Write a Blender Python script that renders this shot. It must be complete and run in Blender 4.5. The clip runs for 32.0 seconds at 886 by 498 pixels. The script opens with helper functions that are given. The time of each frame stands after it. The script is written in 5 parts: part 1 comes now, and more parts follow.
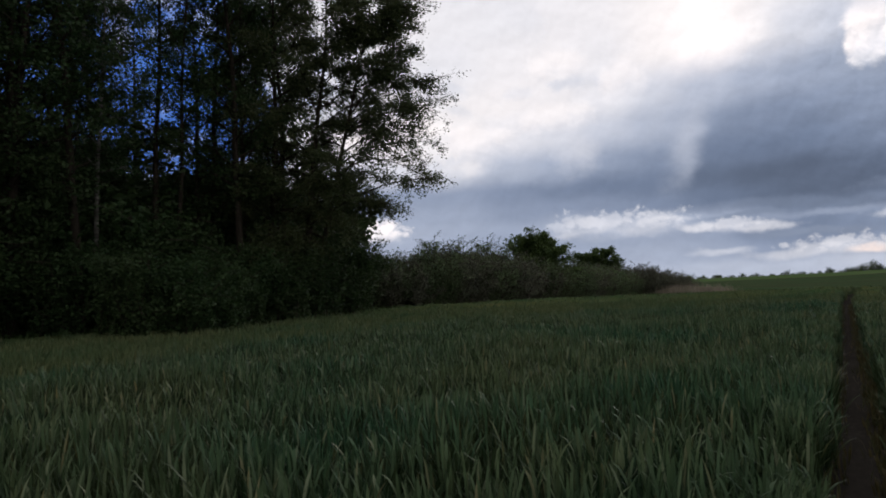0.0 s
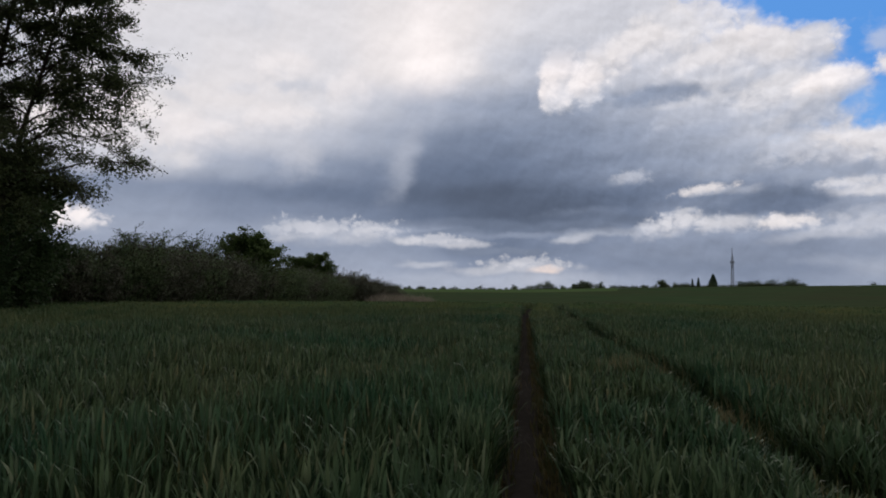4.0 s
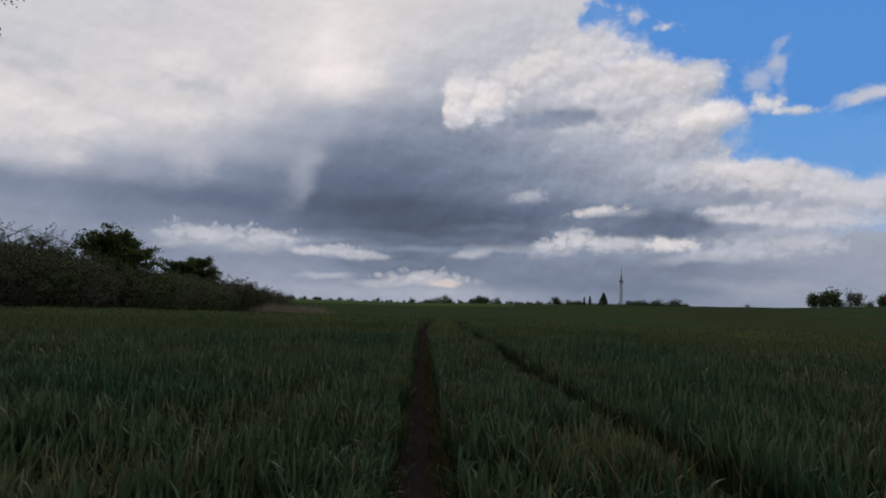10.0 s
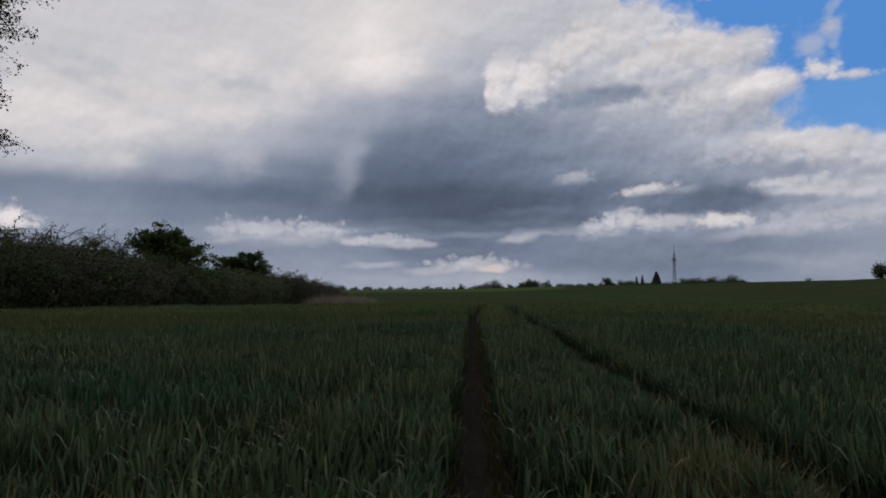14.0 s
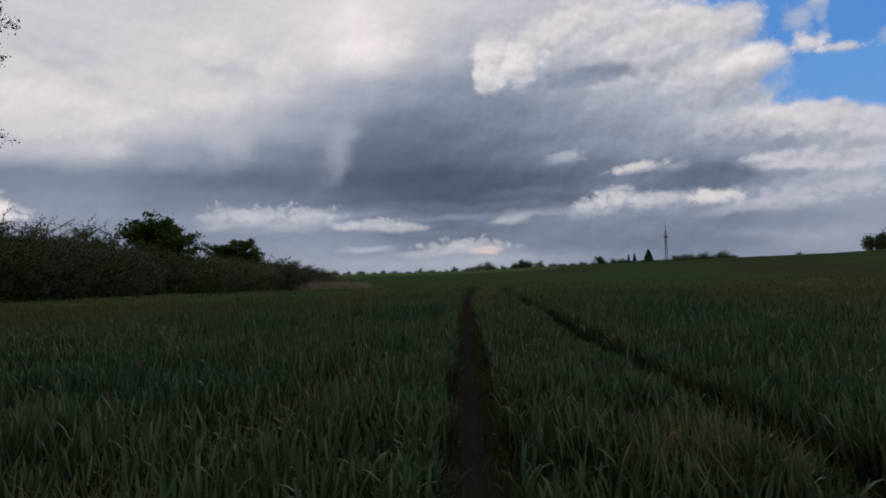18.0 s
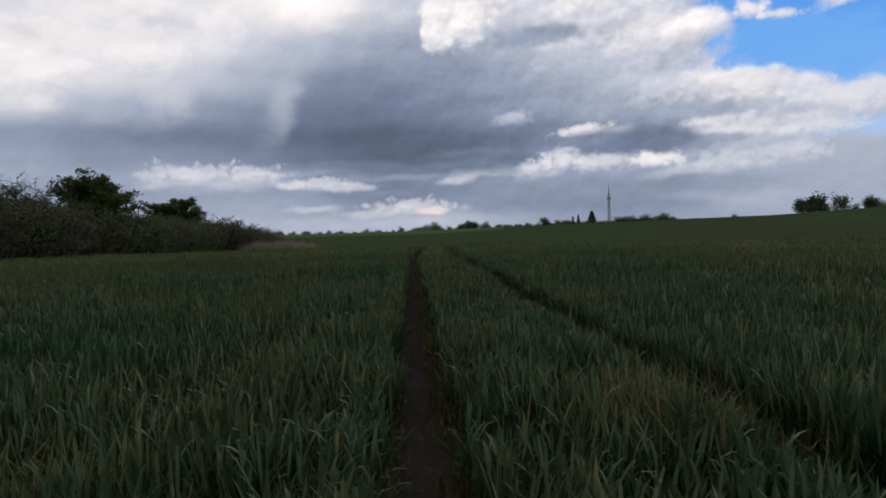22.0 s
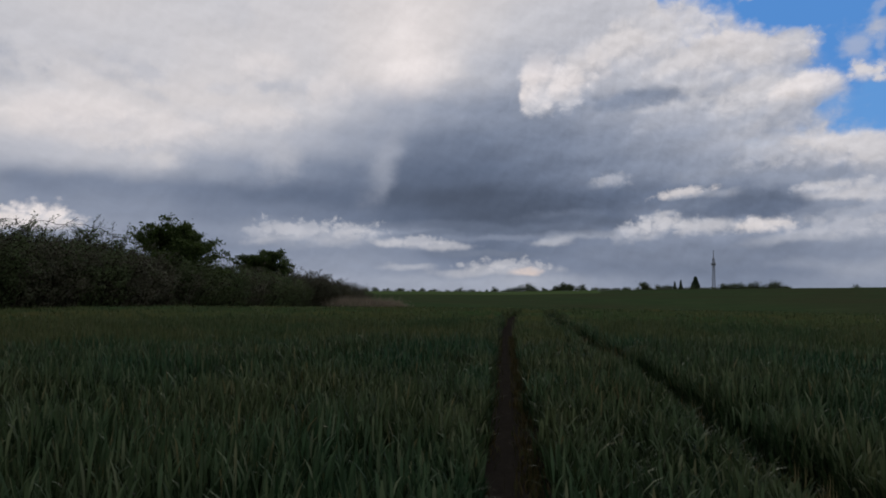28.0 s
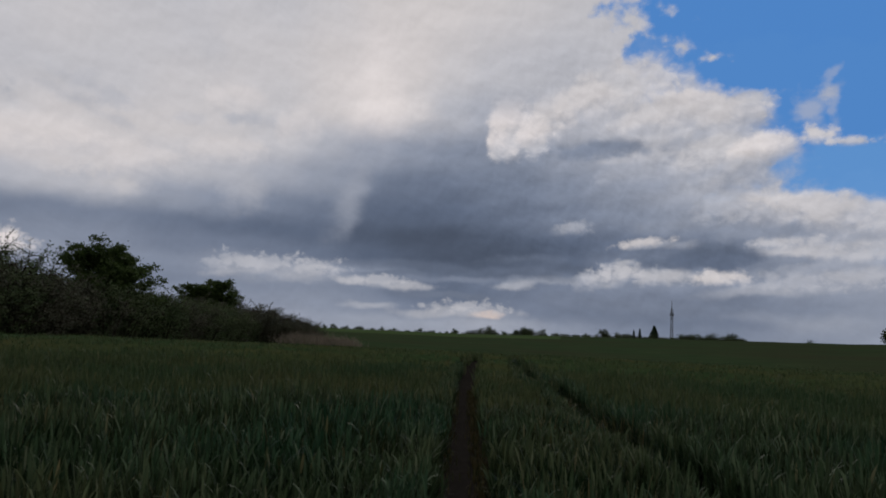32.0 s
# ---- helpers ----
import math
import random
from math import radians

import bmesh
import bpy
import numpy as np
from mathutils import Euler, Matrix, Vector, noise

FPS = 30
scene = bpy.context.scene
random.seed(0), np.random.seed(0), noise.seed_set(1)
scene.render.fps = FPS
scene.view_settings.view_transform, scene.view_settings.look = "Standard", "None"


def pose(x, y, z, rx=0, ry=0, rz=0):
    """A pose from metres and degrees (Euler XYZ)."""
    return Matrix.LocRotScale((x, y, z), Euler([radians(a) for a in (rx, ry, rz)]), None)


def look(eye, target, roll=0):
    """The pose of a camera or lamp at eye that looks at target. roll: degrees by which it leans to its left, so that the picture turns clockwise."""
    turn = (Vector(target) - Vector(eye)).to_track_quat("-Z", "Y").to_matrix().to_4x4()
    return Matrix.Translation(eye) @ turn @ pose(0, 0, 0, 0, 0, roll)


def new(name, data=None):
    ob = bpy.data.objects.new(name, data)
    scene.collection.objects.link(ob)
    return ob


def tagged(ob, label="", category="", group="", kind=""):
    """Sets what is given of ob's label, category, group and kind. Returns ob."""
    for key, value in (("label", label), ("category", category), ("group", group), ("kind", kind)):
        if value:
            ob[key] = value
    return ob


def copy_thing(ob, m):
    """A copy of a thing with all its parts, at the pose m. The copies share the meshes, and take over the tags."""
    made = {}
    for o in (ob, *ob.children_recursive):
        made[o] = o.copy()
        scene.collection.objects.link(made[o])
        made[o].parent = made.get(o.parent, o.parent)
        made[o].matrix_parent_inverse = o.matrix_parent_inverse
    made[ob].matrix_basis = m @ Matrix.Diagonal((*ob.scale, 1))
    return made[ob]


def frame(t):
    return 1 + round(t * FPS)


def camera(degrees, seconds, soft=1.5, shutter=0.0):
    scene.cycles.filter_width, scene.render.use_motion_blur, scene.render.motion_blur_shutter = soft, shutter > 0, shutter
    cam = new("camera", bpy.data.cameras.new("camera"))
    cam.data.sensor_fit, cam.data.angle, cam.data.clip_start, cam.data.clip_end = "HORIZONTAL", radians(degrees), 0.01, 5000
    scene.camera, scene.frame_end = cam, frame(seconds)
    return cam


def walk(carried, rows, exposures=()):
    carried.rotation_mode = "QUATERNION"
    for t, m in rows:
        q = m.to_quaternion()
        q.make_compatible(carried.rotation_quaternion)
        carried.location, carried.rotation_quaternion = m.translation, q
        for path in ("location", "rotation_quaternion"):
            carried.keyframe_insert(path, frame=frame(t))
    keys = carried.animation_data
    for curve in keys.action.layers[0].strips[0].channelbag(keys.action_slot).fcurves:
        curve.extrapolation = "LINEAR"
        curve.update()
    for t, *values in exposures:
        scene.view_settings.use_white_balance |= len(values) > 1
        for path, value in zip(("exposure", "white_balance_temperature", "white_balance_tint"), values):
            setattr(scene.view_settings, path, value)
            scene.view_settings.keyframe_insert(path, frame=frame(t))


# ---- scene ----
cam = camera(64.54, 32.0, 1.9)
EXPOSURES = [(0, 0.47), (3, 0.44), (4.5, 0.15), (6.5, 0.1), (9, 0.05), (14, -0.06), (19, 0.0), (21, 0.05), (22, 0.36), (22.5, 0.36), (23.2, 0.24), (24, 0.26), (27, -0.05), (30, -0.02), (31, -0.08), (32, -0.2)]
PATH = [
    (0.0, pose(0, 0.000, 1.5, 93.35, 2.54, 29.71)),
    (0.5, pose(0, 0.096, 1.5, 93.09, 0.99, 30.26)),
    (1.0, pose(0, 0.095, 1.5, 94.33, 0.59, 29.59)),
    (1.5, pose(0, 0.107, 1.5, 94.09, -1.49, 26.42)),
    (2.0, pose(0, 0.143, 1.5, 93.92, -1.56, 22.01)),
    (2.5, pose(0, 0.184, 1.5, 93.79, 0.36, 19.31)),
    (3.0, pose(0, 0.255, 1.5, 93.78, 0.20, 16.05)),
    (3.5, pose(0, 0.254, 1.5, 93.95, -0.61, 13.26)),
    (4.0, pose(0, 0.253, 1.5, 93.27, -0.45, 6.59)),
    (4.5, pose(0, 0.341, 1.5, 91.73, -0.37, 1.45)),
    (6.5, pose(0, 2.290, 1.5, 94.63, -1.31, 0.40)),
    (7.0, pose(0, 2.412, 1.5, 91.83, -1.36, 2.78)),
    (7.5, pose(0, 2.973, 1.5, 93.22, -0.36, -1.51)),
    (8.0, pose(0, 3.460, 1.5, 92.91, 0.43, 0.60)),
    (8.5, pose(0, 3.824, 1.5, 91.99, -1.27, 6.21)),
    (9.0, pose(0, 4.333, 1.5, 92.56, 1.54, -2.96)),
    (9.5, pose(0, 4.847, 1.5, 94.55, 0.99, 0.26)),
    (10.0, pose(0, 5.286, 1.5, 94.47, -1.93, -1.72)),
    (10.5, pose(0, 5.817, 1.5, 93.00, 0.70, -3.97)),
    (11.0, pose(0, 6.134, 1.5, 96.90, -0.98, 2.60)),
    (11.5, pose(0, 6.376, 1.5, 96.59, -1.36, 1.51)),
    (12.0, pose(0, 6.370, 1.5, 94.28, 0.50, 1.09)),
    (12.5, pose(0, 6.362, 1.5, 94.84, 2.21, 3.16)),
    (13.0, pose(0, 6.359, 1.5, 94.39, 1.48, 3.81)),
    (13.5, pose(0, 6.409, 1.5, 94.40, 1.28, 3.27)),
    (14.0, pose(0, 6.409, 1.5, 93.28, 0.21, 2.33)),
    (14.5, pose(0, 6.406, 1.5, 93.37, 0.34, 1.52)),
    (16.5, pose(0, 6.350, 1.5, 91.68, 1.25, 3.54)),
    (17.0, pose(0, 6.348, 1.5, 92.25, 2.58, -0.39)),
    (17.5, pose(0, 6.347, 1.5, 91.72, 2.75, 0.04)),
    (18.0, pose(0, 6.346, 1.5, 91.86, 1.66, 1.77)),
    (18.5, pose(0, 6.346, 1.5, 91.93, 1.14, 2.81)),
    (19.0, pose(0, 6.349, 1.5, 93.20, 0.88, 3.40)),
    (19.5, pose(0, 6.349, 1.5, 92.77, 1.10, 2.58)),
    (20.0, pose(0, 6.349, 1.5, 92.89, 1.61, 1.87)),
    (20.5, pose(0, 6.349, 1.5, 92.76, 1.25, 1.49)),
    (21.0, pose(0, 6.352, 1.5, 92.67, 0.40, 1.34)),
    (21.5, pose(0, 6.356, 1.5, 91.87, 0.70, 1.57)),
    (22.0, pose(0, 6.367, 1.5, 88.51, 1.44, -2.59)),
    (22.5, pose(0, 6.594, 1.5, 90.58, 1.56, -1.85)),
    (23.0, pose(0, 7.005, 1.5, 89.90, 0.06, 6.50)),
    (23.5, pose(0, 7.553, 1.5, 90.15, 2.77, 0.97)),
    (24.0, pose(0, 8.099, 1.5, 89.83, -0.74, 4.19)),
    (24.5, pose(0, 8.645, 1.5, 92.38, -1.92, 4.38)),
    (26.5, pose(0, 10.838, 1.5, 95.76, -0.12, 5.81)),
    (27.0, pose(0, 11.395, 1.5, 95.59, -0.89, 3.85)),
    (27.5, pose(0, 12.096, 1.5, 93.97, 0.88, 2.10)),
    (28.0, pose(0, 12.687, 1.5, 93.46, -0.49, 5.03)),
    (28.5, pose(0, 13.135, 1.5, 94.31, 1.75, -2.25)),
    (29.0, pose(0, 13.718, 1.5, 93.36, -0.46, 4.62)),
    (29.5, pose(0, 14.253, 1.5, 94.54, 1.93, 1.16)),
    (30.0, pose(0, 14.774, 1.5, 96.18, 1.34, 3.51)),
    (30.5, pose(0, 15.452, 1.5, 94.53, -0.13, 5.19)),
    (31.0, pose(0, 15.950, 1.5, 95.15, 1.93, -1.40)),
    (31.5, pose(0, 16.524, 1.5, 95.96, -1.14, 5.56)),
    (32.0, pose(0, 17.022, 1.5, 96.84, -2.68, 1.78)),
]
walk(cam, PATH, EXPOSURES)

# ---- world: evening sky with a broad shower cloud ----
SUN_AZ, SUN_EL = 2.0, 27.0
world = bpy.data.worlds.new("sky")
scene.world = world
world.use_nodes = True
wn, wl = world.node_tree.nodes, world.node_tree.links
wn.clear()


def wnode(kind, **fields):
    n = wn.new(kind)
    for key, value in fields.items():
        if key == "operation":
            n.operation = value
        elif key == "data_type":
            n.data_type = value
        elif key == "vector_type":
            n.vector_type = value
        elif key == "interpolation_type":
            n.interpolation_type = value
        elif key == "noise_dimensions":
            n.noise_dimensions = value
    return n


def wmath(op, a, b=None):
    n = wnode("ShaderNodeMath", operation=op)
    for i, v in enumerate((a, b)):
        if v is None:
            continue
        if isinstance(v, (int, float)):
            n.inputs[i].default_value = v
        else:
            wl.new(v, n.inputs[i])
    return n.outputs[0]


def wnoise(vector, scale, detail, rough, squash):
    m = wnode("ShaderNodeMapping")
    m.inputs["Scale"].default_value = (scale, scale * squash, 1)
    wl.new(vector, m.inputs["Vector"])
    n = wnode("ShaderNodeTexNoise", noise_dimensions="3D")
    n.inputs["Scale"].default_value = 1.0
    n.inputs["Detail"].default_value = detail
    n.inputs["Roughness"].default_value = rough
    wl.new(m.outputs[0], n.inputs["Vector"])
    return n


sky_coord = wnode("ShaderNodeTexCoord")
sky_xyz = wnode("ShaderNodeSeparateXYZ")
wl.new(sky_coord.outputs["Generated"], sky_xyz.inputs[0])
azimuth = wmath("MULTIPLY", wmath("ARCTAN2", sky_xyz.outputs[0], sky_xyz.outputs[1]), 57.2958)
elevation = wmath("MULTIPLY", wmath("ARCSINE", sky_xyz.outputs[2]), 57.2958)
dome = wnode("ShaderNodeCombineXYZ")
wl.new(azimuth, dome.inputs[0])
wl.new(elevation, dome.inputs[1])

# a slow drift of the whole pattern, and curls for the edges
drift = wnoise(dome.outputs[0], 0.17, 4.0, 0.5, 1.5)
drift_b = wnoise(dome.outputs[0], 0.21, 4.0, 0.5, 1.3)
flat = wnode("ShaderNodeCombineXYZ")
wl.new(wmath("ADD", azimuth, wmath("MULTIPLY", wmath("SUBTRACT", drift.outputs["Fac"], 0.5), 3.2)), flat.inputs[0])
wl.new(wmath("ADD", elevation, wmath("MULTIPLY", wmath("SUBTRACT", drift_b.outputs["Fac"], 0.5), 1.7)), flat.inputs[1])
warped = flat.outputs[0]
warped_xyz = wnode("ShaderNodeSeparateXYZ")
wl.new(warped, warped_xyz.inputs[0])
curl = wnoise(dome.outputs[0], 0.32, 6.0, 0.55, 1.2).outputs["Fac"]
fine_curl = wnoise(dome.outputs[0], 0.62, 5.0, 0.55, 1.2).outputs["Fac"]
billow = wnoise(dome.outputs[0], 0.07, 4.0, 0.5, 1.8).outputs["Fac"]


def knolls(dx, dy, scale):
    """Rounded heads of cumulus, high in the middle of each head, smaller ones upon them."""
    m = wnode("ShaderNodeVectorMath", operation="MULTIPLY_ADD")
    stir = wnoise(dome.outputs[0], 0.55, 4.0, 0.6, 1.0)
    wl.new(stir.outputs["Color"], m.inputs[0])
    m.inputs[1].default_value = (1.3, 1.1, 0)
    shift = wnode("ShaderNodeVectorMath", operation="ADD")
    wl.new(dome.outputs[0], shift.inputs[0])
    shift.inputs[1].default_value = (dx, dy, 0)
    wl.new(shift.outputs[0], m.inputs[2])
    squash = wnode("ShaderNodeVectorMath", operation="MULTIPLY")
    wl.new(m.outputs[0], squash.inputs[0])
    squash.inputs[1].default_value = (scale, scale * 1.25, 1)
    v = wnode("ShaderNodeTexVoronoi")
    v.voronoi_dimensions, v.feature, v.normalize = "2D", "SMOOTH_F1", True
    v.inputs["Scale"].default_value = 1.0
    v.inputs["Detail"].default_value = 3.0
    v.inputs["Roughness"].default_value = 0.55
    v.inputs["Smoothness"].default_value = 0.35
    wl.new(squash.outputs[0], v.inputs["Vector"])
    return wmath("SUBTRACT", 0.75, v.outputs["Distance"])


head = knolls(0.0, 0.0, 0.42)
small_head = wmath("ADD", wmath("MULTIPLY", knolls(3.0, 5.0, 1.05), 0.6), wmath("MULTIPLY", fine_curl, 0.45))
knobs = wmath("ADD", wmath("MULTIPLY", head, 0.6), wmath("MULTIPLY", small_head, 0.45))

sky = wnode("ShaderNodeTexSky")
sky.sky_type = "NISHITA"
sky.sun_disc = False
wl.new(sky_coord.outputs["Generated"], sky.inputs[0])
sky.sun_elevation, sky.sun_rotation = radians(SUN_EL), radians(SUN_AZ)
def wmix(factor, a, b):
    n = wnode("ShaderNodeMix", data_type="RGBA")
    for socket, v in ((n.inputs[0], factor), (n.inputs[6], a), (n.inputs[7], b)):
        if isinstance(v, tuple):
            socket.default_value = (*v, 1)
        elif isinstance(v, (int, float)):
            socket.default_value = v
        else:
            wl.new(v, socket)
    return n.outputs[2]


clear = wmix(1.0, sky.outputs[0], (0.06, 0.06, 0.06))
clear.node.blend_type = "MULTIPLY"


def wrange(value, lo, hi, to_lo=0.0, to_hi=1.0):
    n = wnode("ShaderNodeMapRange", interpolation_type="SMOOTHSTEP")
    wl.new(value, n.inputs["Value"])
    for key, v in (("From Min", lo), ("From Max", hi), ("To Min", to_lo), ("To Max", to_hi)):
        n.inputs[key].default_value = v
    return n.outputs[0]


def grey(level):
    """Cloud colour for a brightness from 0 to 255: blue in the shade, faintly warm in the light."""
    k, w = min(max((215 - level) / 110, 0), 1), min(max((level - 205) / 25, 0), 1)
    rgb = (level * (1.01 - 0.11 * k) + w, level * (0.99 + 0.02 * k) - 2 * w, level * (0.995 + 0.22 * k) - 3 * w)
    return tuple(((c / 255 + 0.055) / 1.055) ** 2.4 for c in rgb)


across = wmath("DIVIDE", wmath("ADD", warped_xyz.outputs[0], 45.0), 90.0)
layers, banks = [], 0


def band(el, *stops):
    """The cloud's brightness along one elevation, by azimuth."""
    n = wnode("ShaderNodeValToRGB")
    n.color_ramp.interpolation = "EASE"
    e = n.color_ramp.elements
    while len(e) < len(stops):
        e.new(0.5)
    for spot, (az, level) in zip(e, stops):
        spot.position, spot.color = (az + 45) / 90, (*grey(level), 1)
    wl.new(across, n.inputs[0])
    layers.append((el, n.outputs[0]))


def all_round():
    """The bands blended upwards where the cloud bank lies, broken light cloud everywhere else."""
    made = layers[0][1]
    for (e0, _), (e1, upper) in zip(layers, layers[1:]):
        made = wmix(wrange(warped_xyz.outputs[1], e0, e1), made, upper)
    veil = wmix(wrange(billow, 0.36, 0.66), (0.50, 0.49, 0.50), (0.68, 0.66, 0.65))
    veil = wmix(0.95, clear, veil)
    ahead = wmath("MULTIPLY", wrange(wmath("ABSOLUTE", azimuth), 36.0, 46.0, 1.0, 0.0), wrange(elevation, 24.0, 34.0, 1.0, 0.0))
    return wmix(ahead, veil, made)


def cloud(az, el, wide, high, tilt, colour, amount, soft, edge, crown=False):
    """One bank of cloud or opening: an ellipse on the dome, in degrees, with curled edges. crown: crisp above, soft below."""
    global heaven, warped, banks
    banks += 1
    if banks % 12 == 0:  # tie the chain together, so that the shader is worked out bank by bank
        tie = wnode("ShaderNodeVectorMath", operation="MULTIPLY_ADD")
        wl.new(heaven, tie.inputs[0])
        tie.inputs[1].default_value = (1e-9, 1e-9, 1e-9)
        wl.new(warped, tie.inputs[2])
        warped = tie.outputs[0]
    m = wnode("ShaderNodeMapping", vector_type="TEXTURE")
    m.inputs["Location"].default_value = (az, el, 0)
    m.inputs["Rotation"].default_value = (0, 0, radians(tilt))
    m.inputs["Scale"].default_value = (wide * 1.2, high * 1.2, 1)
    wl.new(warped, m.inputs["Vector"])
    r = wnode("ShaderNodeVectorMath", operation="LENGTH")
    wl.new(m.outputs[0], r.inputs[0])
    ragged = wmath("MULTIPLY_ADD", fine_curl if high < 2.6 else curl, edge * 2.6)
    ragged.node.inputs[2].default_value = -edge * 1.3
    reach = wmath("ADD", r.outputs["Value"], ragged)
    low = None
    if crown:
        up = wnode("ShaderNodeSeparateXYZ")
        wl.new(m.outputs[0], up.inputs[0])
        low = wmath("MULTIPLY_ADD", up.outputs[1], 0.25 * soft)
        low.node.inputs[2].default_value = 0.8 - 0.75 * soft
        low = wmath("MINIMUM", low, 0.62)
    mask = wrange(reach, 1.0 - soft, 1.0, amount, 0.0)
    if crown:
        wl.new(low, mask.node.inputs["From Min"])
    heaven = wmix(mask, heaven, colour)


plain = dome.outputs[0]


def heap(az, el, wide, high, top, base, amount, edge=0.9, tilt=0, drop=False):
    """A cumulus: knobbly outline, bright crown, grey foot. drop: the crisp rim hangs below and the crown melts away."""
    global heaven, plain, banks
    banks += 1
    if banks % 8 == 0:
        tie = wnode("ShaderNodeVectorMath", operation="MULTIPLY_ADD")
        wl.new(heaven, tie.inputs[0])
        tie.inputs[1].default_value = (1e-9, 1e-9, 1e-9)
        wl.new(plain, tie.inputs[2])
        plain = tie.outputs[0]
    m = wnode("ShaderNodeMapping", vector_type="TEXTURE")
    m.inputs["Location"].default_value = (az, el, 0)
    m.inputs["Rotation"].default_value = (0, 0, radians(tilt))
    m.inputs["Scale"].default_value = (wide * 1.15, high * 1.15, 1)
    wl.new(plain, m.inputs["Vector"])
    r = wnode("ShaderNodeVectorMath", operation="LENGTH")
    wl.new(m.outputs[0], r.inputs[0])
    uv = wnode("ShaderNodeSeparateXYZ")
    wl.new(m.outputs[0], uv.inputs[0])
    low = high < 1.25
    bump = wmath("MULTIPLY", wmath("SUBTRACT", small_head if low else knobs, 0.45), edge * (2.4 if low else 1.25))
    rim = wmath("SUBTRACT", r.outputs["Value"], bump)
    mask = wrange(rim, 0.30 if low else 0.55, 1.0, amount, 0.0)
    fade = wrange(uv.outputs[1], -0.95, 0.1) if not drop else wrange(uv.outputs[1], -0.1, 0.95, 1.0, 0.0)
    lean = wmath("MULTIPLY_ADD", uv.outputs[0], -0.3)
    wl.new(wmath("ADD", uv.outputs[1], wmath("MULTIPLY", bump, 1.6)), lean.node.inputs[2])
    tone = wrange(lean, -0.75, 0.45)
    heaven = wmix(wmath("MULTIPLY", mask, fade), heaven, wmix(tone, grey(base), grey(top)))


band(-0.5, (-40, 163), (-36, 163), (-32, 163), (-28, 163), (-24, 163), (-20, 163), (-16, 162), (-12, 162), (-8, 163), (-5, 164), (-2, 165), (1, 166), (4, 165), (8, 159), (12, 153), (16, 151), (20, 151), (25, 156), (30, 162), (36, 163))
band(0.8, (-40, 162), (-36, 161), (-32, 161), (-28, 161), (-24, 158), (-20, 159), (-16, 159), (-12, 161), (-8, 164), (-5, 165), (-2, 167), (1, 174), (4, 166), (8, 153), (12, 140), (16, 134), (20, 136), (25, 149), (30, 157), (36, 157))
band(2.0, (-40, 157), (-36, 157), (-32, 156), (-28, 155), (-24, 149), (-20, 150), (-16, 151), (-12, 151), (-8, 147), (-5, 136), (-2, 128), (1, 131), (4, 132), (8, 128), (12, 121), (16, 120), (20, 125), (25, 144), (30, 153), (36, 154))
band(3.2, (-40, 151), (-36, 150), (-32, 150), (-28, 146), (-24, 139), (-20, 141), (-16, 145), (-12, 145), (-8, 139), (-5, 122), (-2, 113), (1, 119), (4, 126), (8, 134), (12, 136), (16, 130), (20, 128), (25, 143), (30, 153), (36, 157))
band(4.6, (-40, 155), (-36, 155), (-32, 153), (-28, 148), (-24, 143), (-20, 151), (-16, 158), (-12, 158), (-8, 145), (-5, 126), (-2, 115), (1, 120), (4, 124), (8, 132), (12, 142), (16, 144), (20, 147), (25, 157), (30, 159), (36, 161))
band(6.0, (-40, 139), (-36, 142), (-32, 146), (-28, 144), (-24, 133), (-20, 128), (-16, 126), (-12, 119), (-8, 104), (-5, 95), (-2, 90), (1, 91), (4, 92), (8, 107), (12, 131), (16, 139), (20, 132), (25, 146), (30, 160), (36, 169))
band(7.6, (-40, 136), (-36, 132), (-32, 135), (-28, 135), (-24, 124), (-20, 116), (-16, 109), (-12, 108), (-8, 93), (-5, 88), (-2, 89), (1, 93), (4, 98), (8, 106), (12, 116), (16, 123), (20, 128), (25, 160), (30, 180), (36, 185))
band(9.6, (-40, 184), (-36, 189), (-32, 194), (-28, 189), (-24, 164), (-20, 150), (-16, 137), (-12, 125), (-8, 110), (-5, 105), (-2, 107), (1, 114), (4, 122), (8, 133), (12, 144), (16, 153), (20, 164), (25, 180), (30, 194), (36, 200))
band(12, (-40, 206), (-36, 218), (-32, 218), (-28, 212), (-24, 201), (-20, 192), (-16, 179), (-12, 152), (-8, 132), (-5, 124), (-2, 122), (1, 127), (4, 132), (8, 141), (12, 156), (16, 172), (20, 183), (25, 192), (30, 199), (36, 203))
band(14.5, (-40, 194), (-36, 205), (-32, 212), (-28, 211), (-24, 212), (-20, 209), (-16, 203), (-12, 186), (-8, 166), (-5, 156), (-2, 147), (1, 145), (4, 149), (8, 162), (12, 178), (16, 189), (20, 194), (25, 201), (30, 204), (36, 203))
band(17.5, (-40, 194), (-36, 201), (-32, 202), (-28, 203), (-24, 208), (-20, 210), (-16, 206), (-12, 214), (-8, 226), (-5, 209), (-2, 190), (1, 180), (4, 181), (8, 189), (12, 194), (16, 197), (20, 199), (25, 201), (30, 200), (36, 202))
band(21, (-40, 198), (-36, 205), (-32, 207), (-28, 205), (-24, 204), (-20, 207), (-16, 208), (-12, 214), (-8, 223), (-5, 216), (-2, 207), (1, 199), (4, 196), (8, 194), (12, 197), (16, 201), (20, 202), (25, 203), (30, 204), (36, 205))
band(26, (-40, 195), (-36, 202), (-32, 206), (-28, 203), (-24, 200), (-20, 204), (-16, 201), (-12, 208), (-8, 215), (-5, 215), (-2, 214), (1, 211), (4, 208), (8, 202), (12, 200), (16, 205), (20, 205), (25, 205), (30, 205), (36, 205))
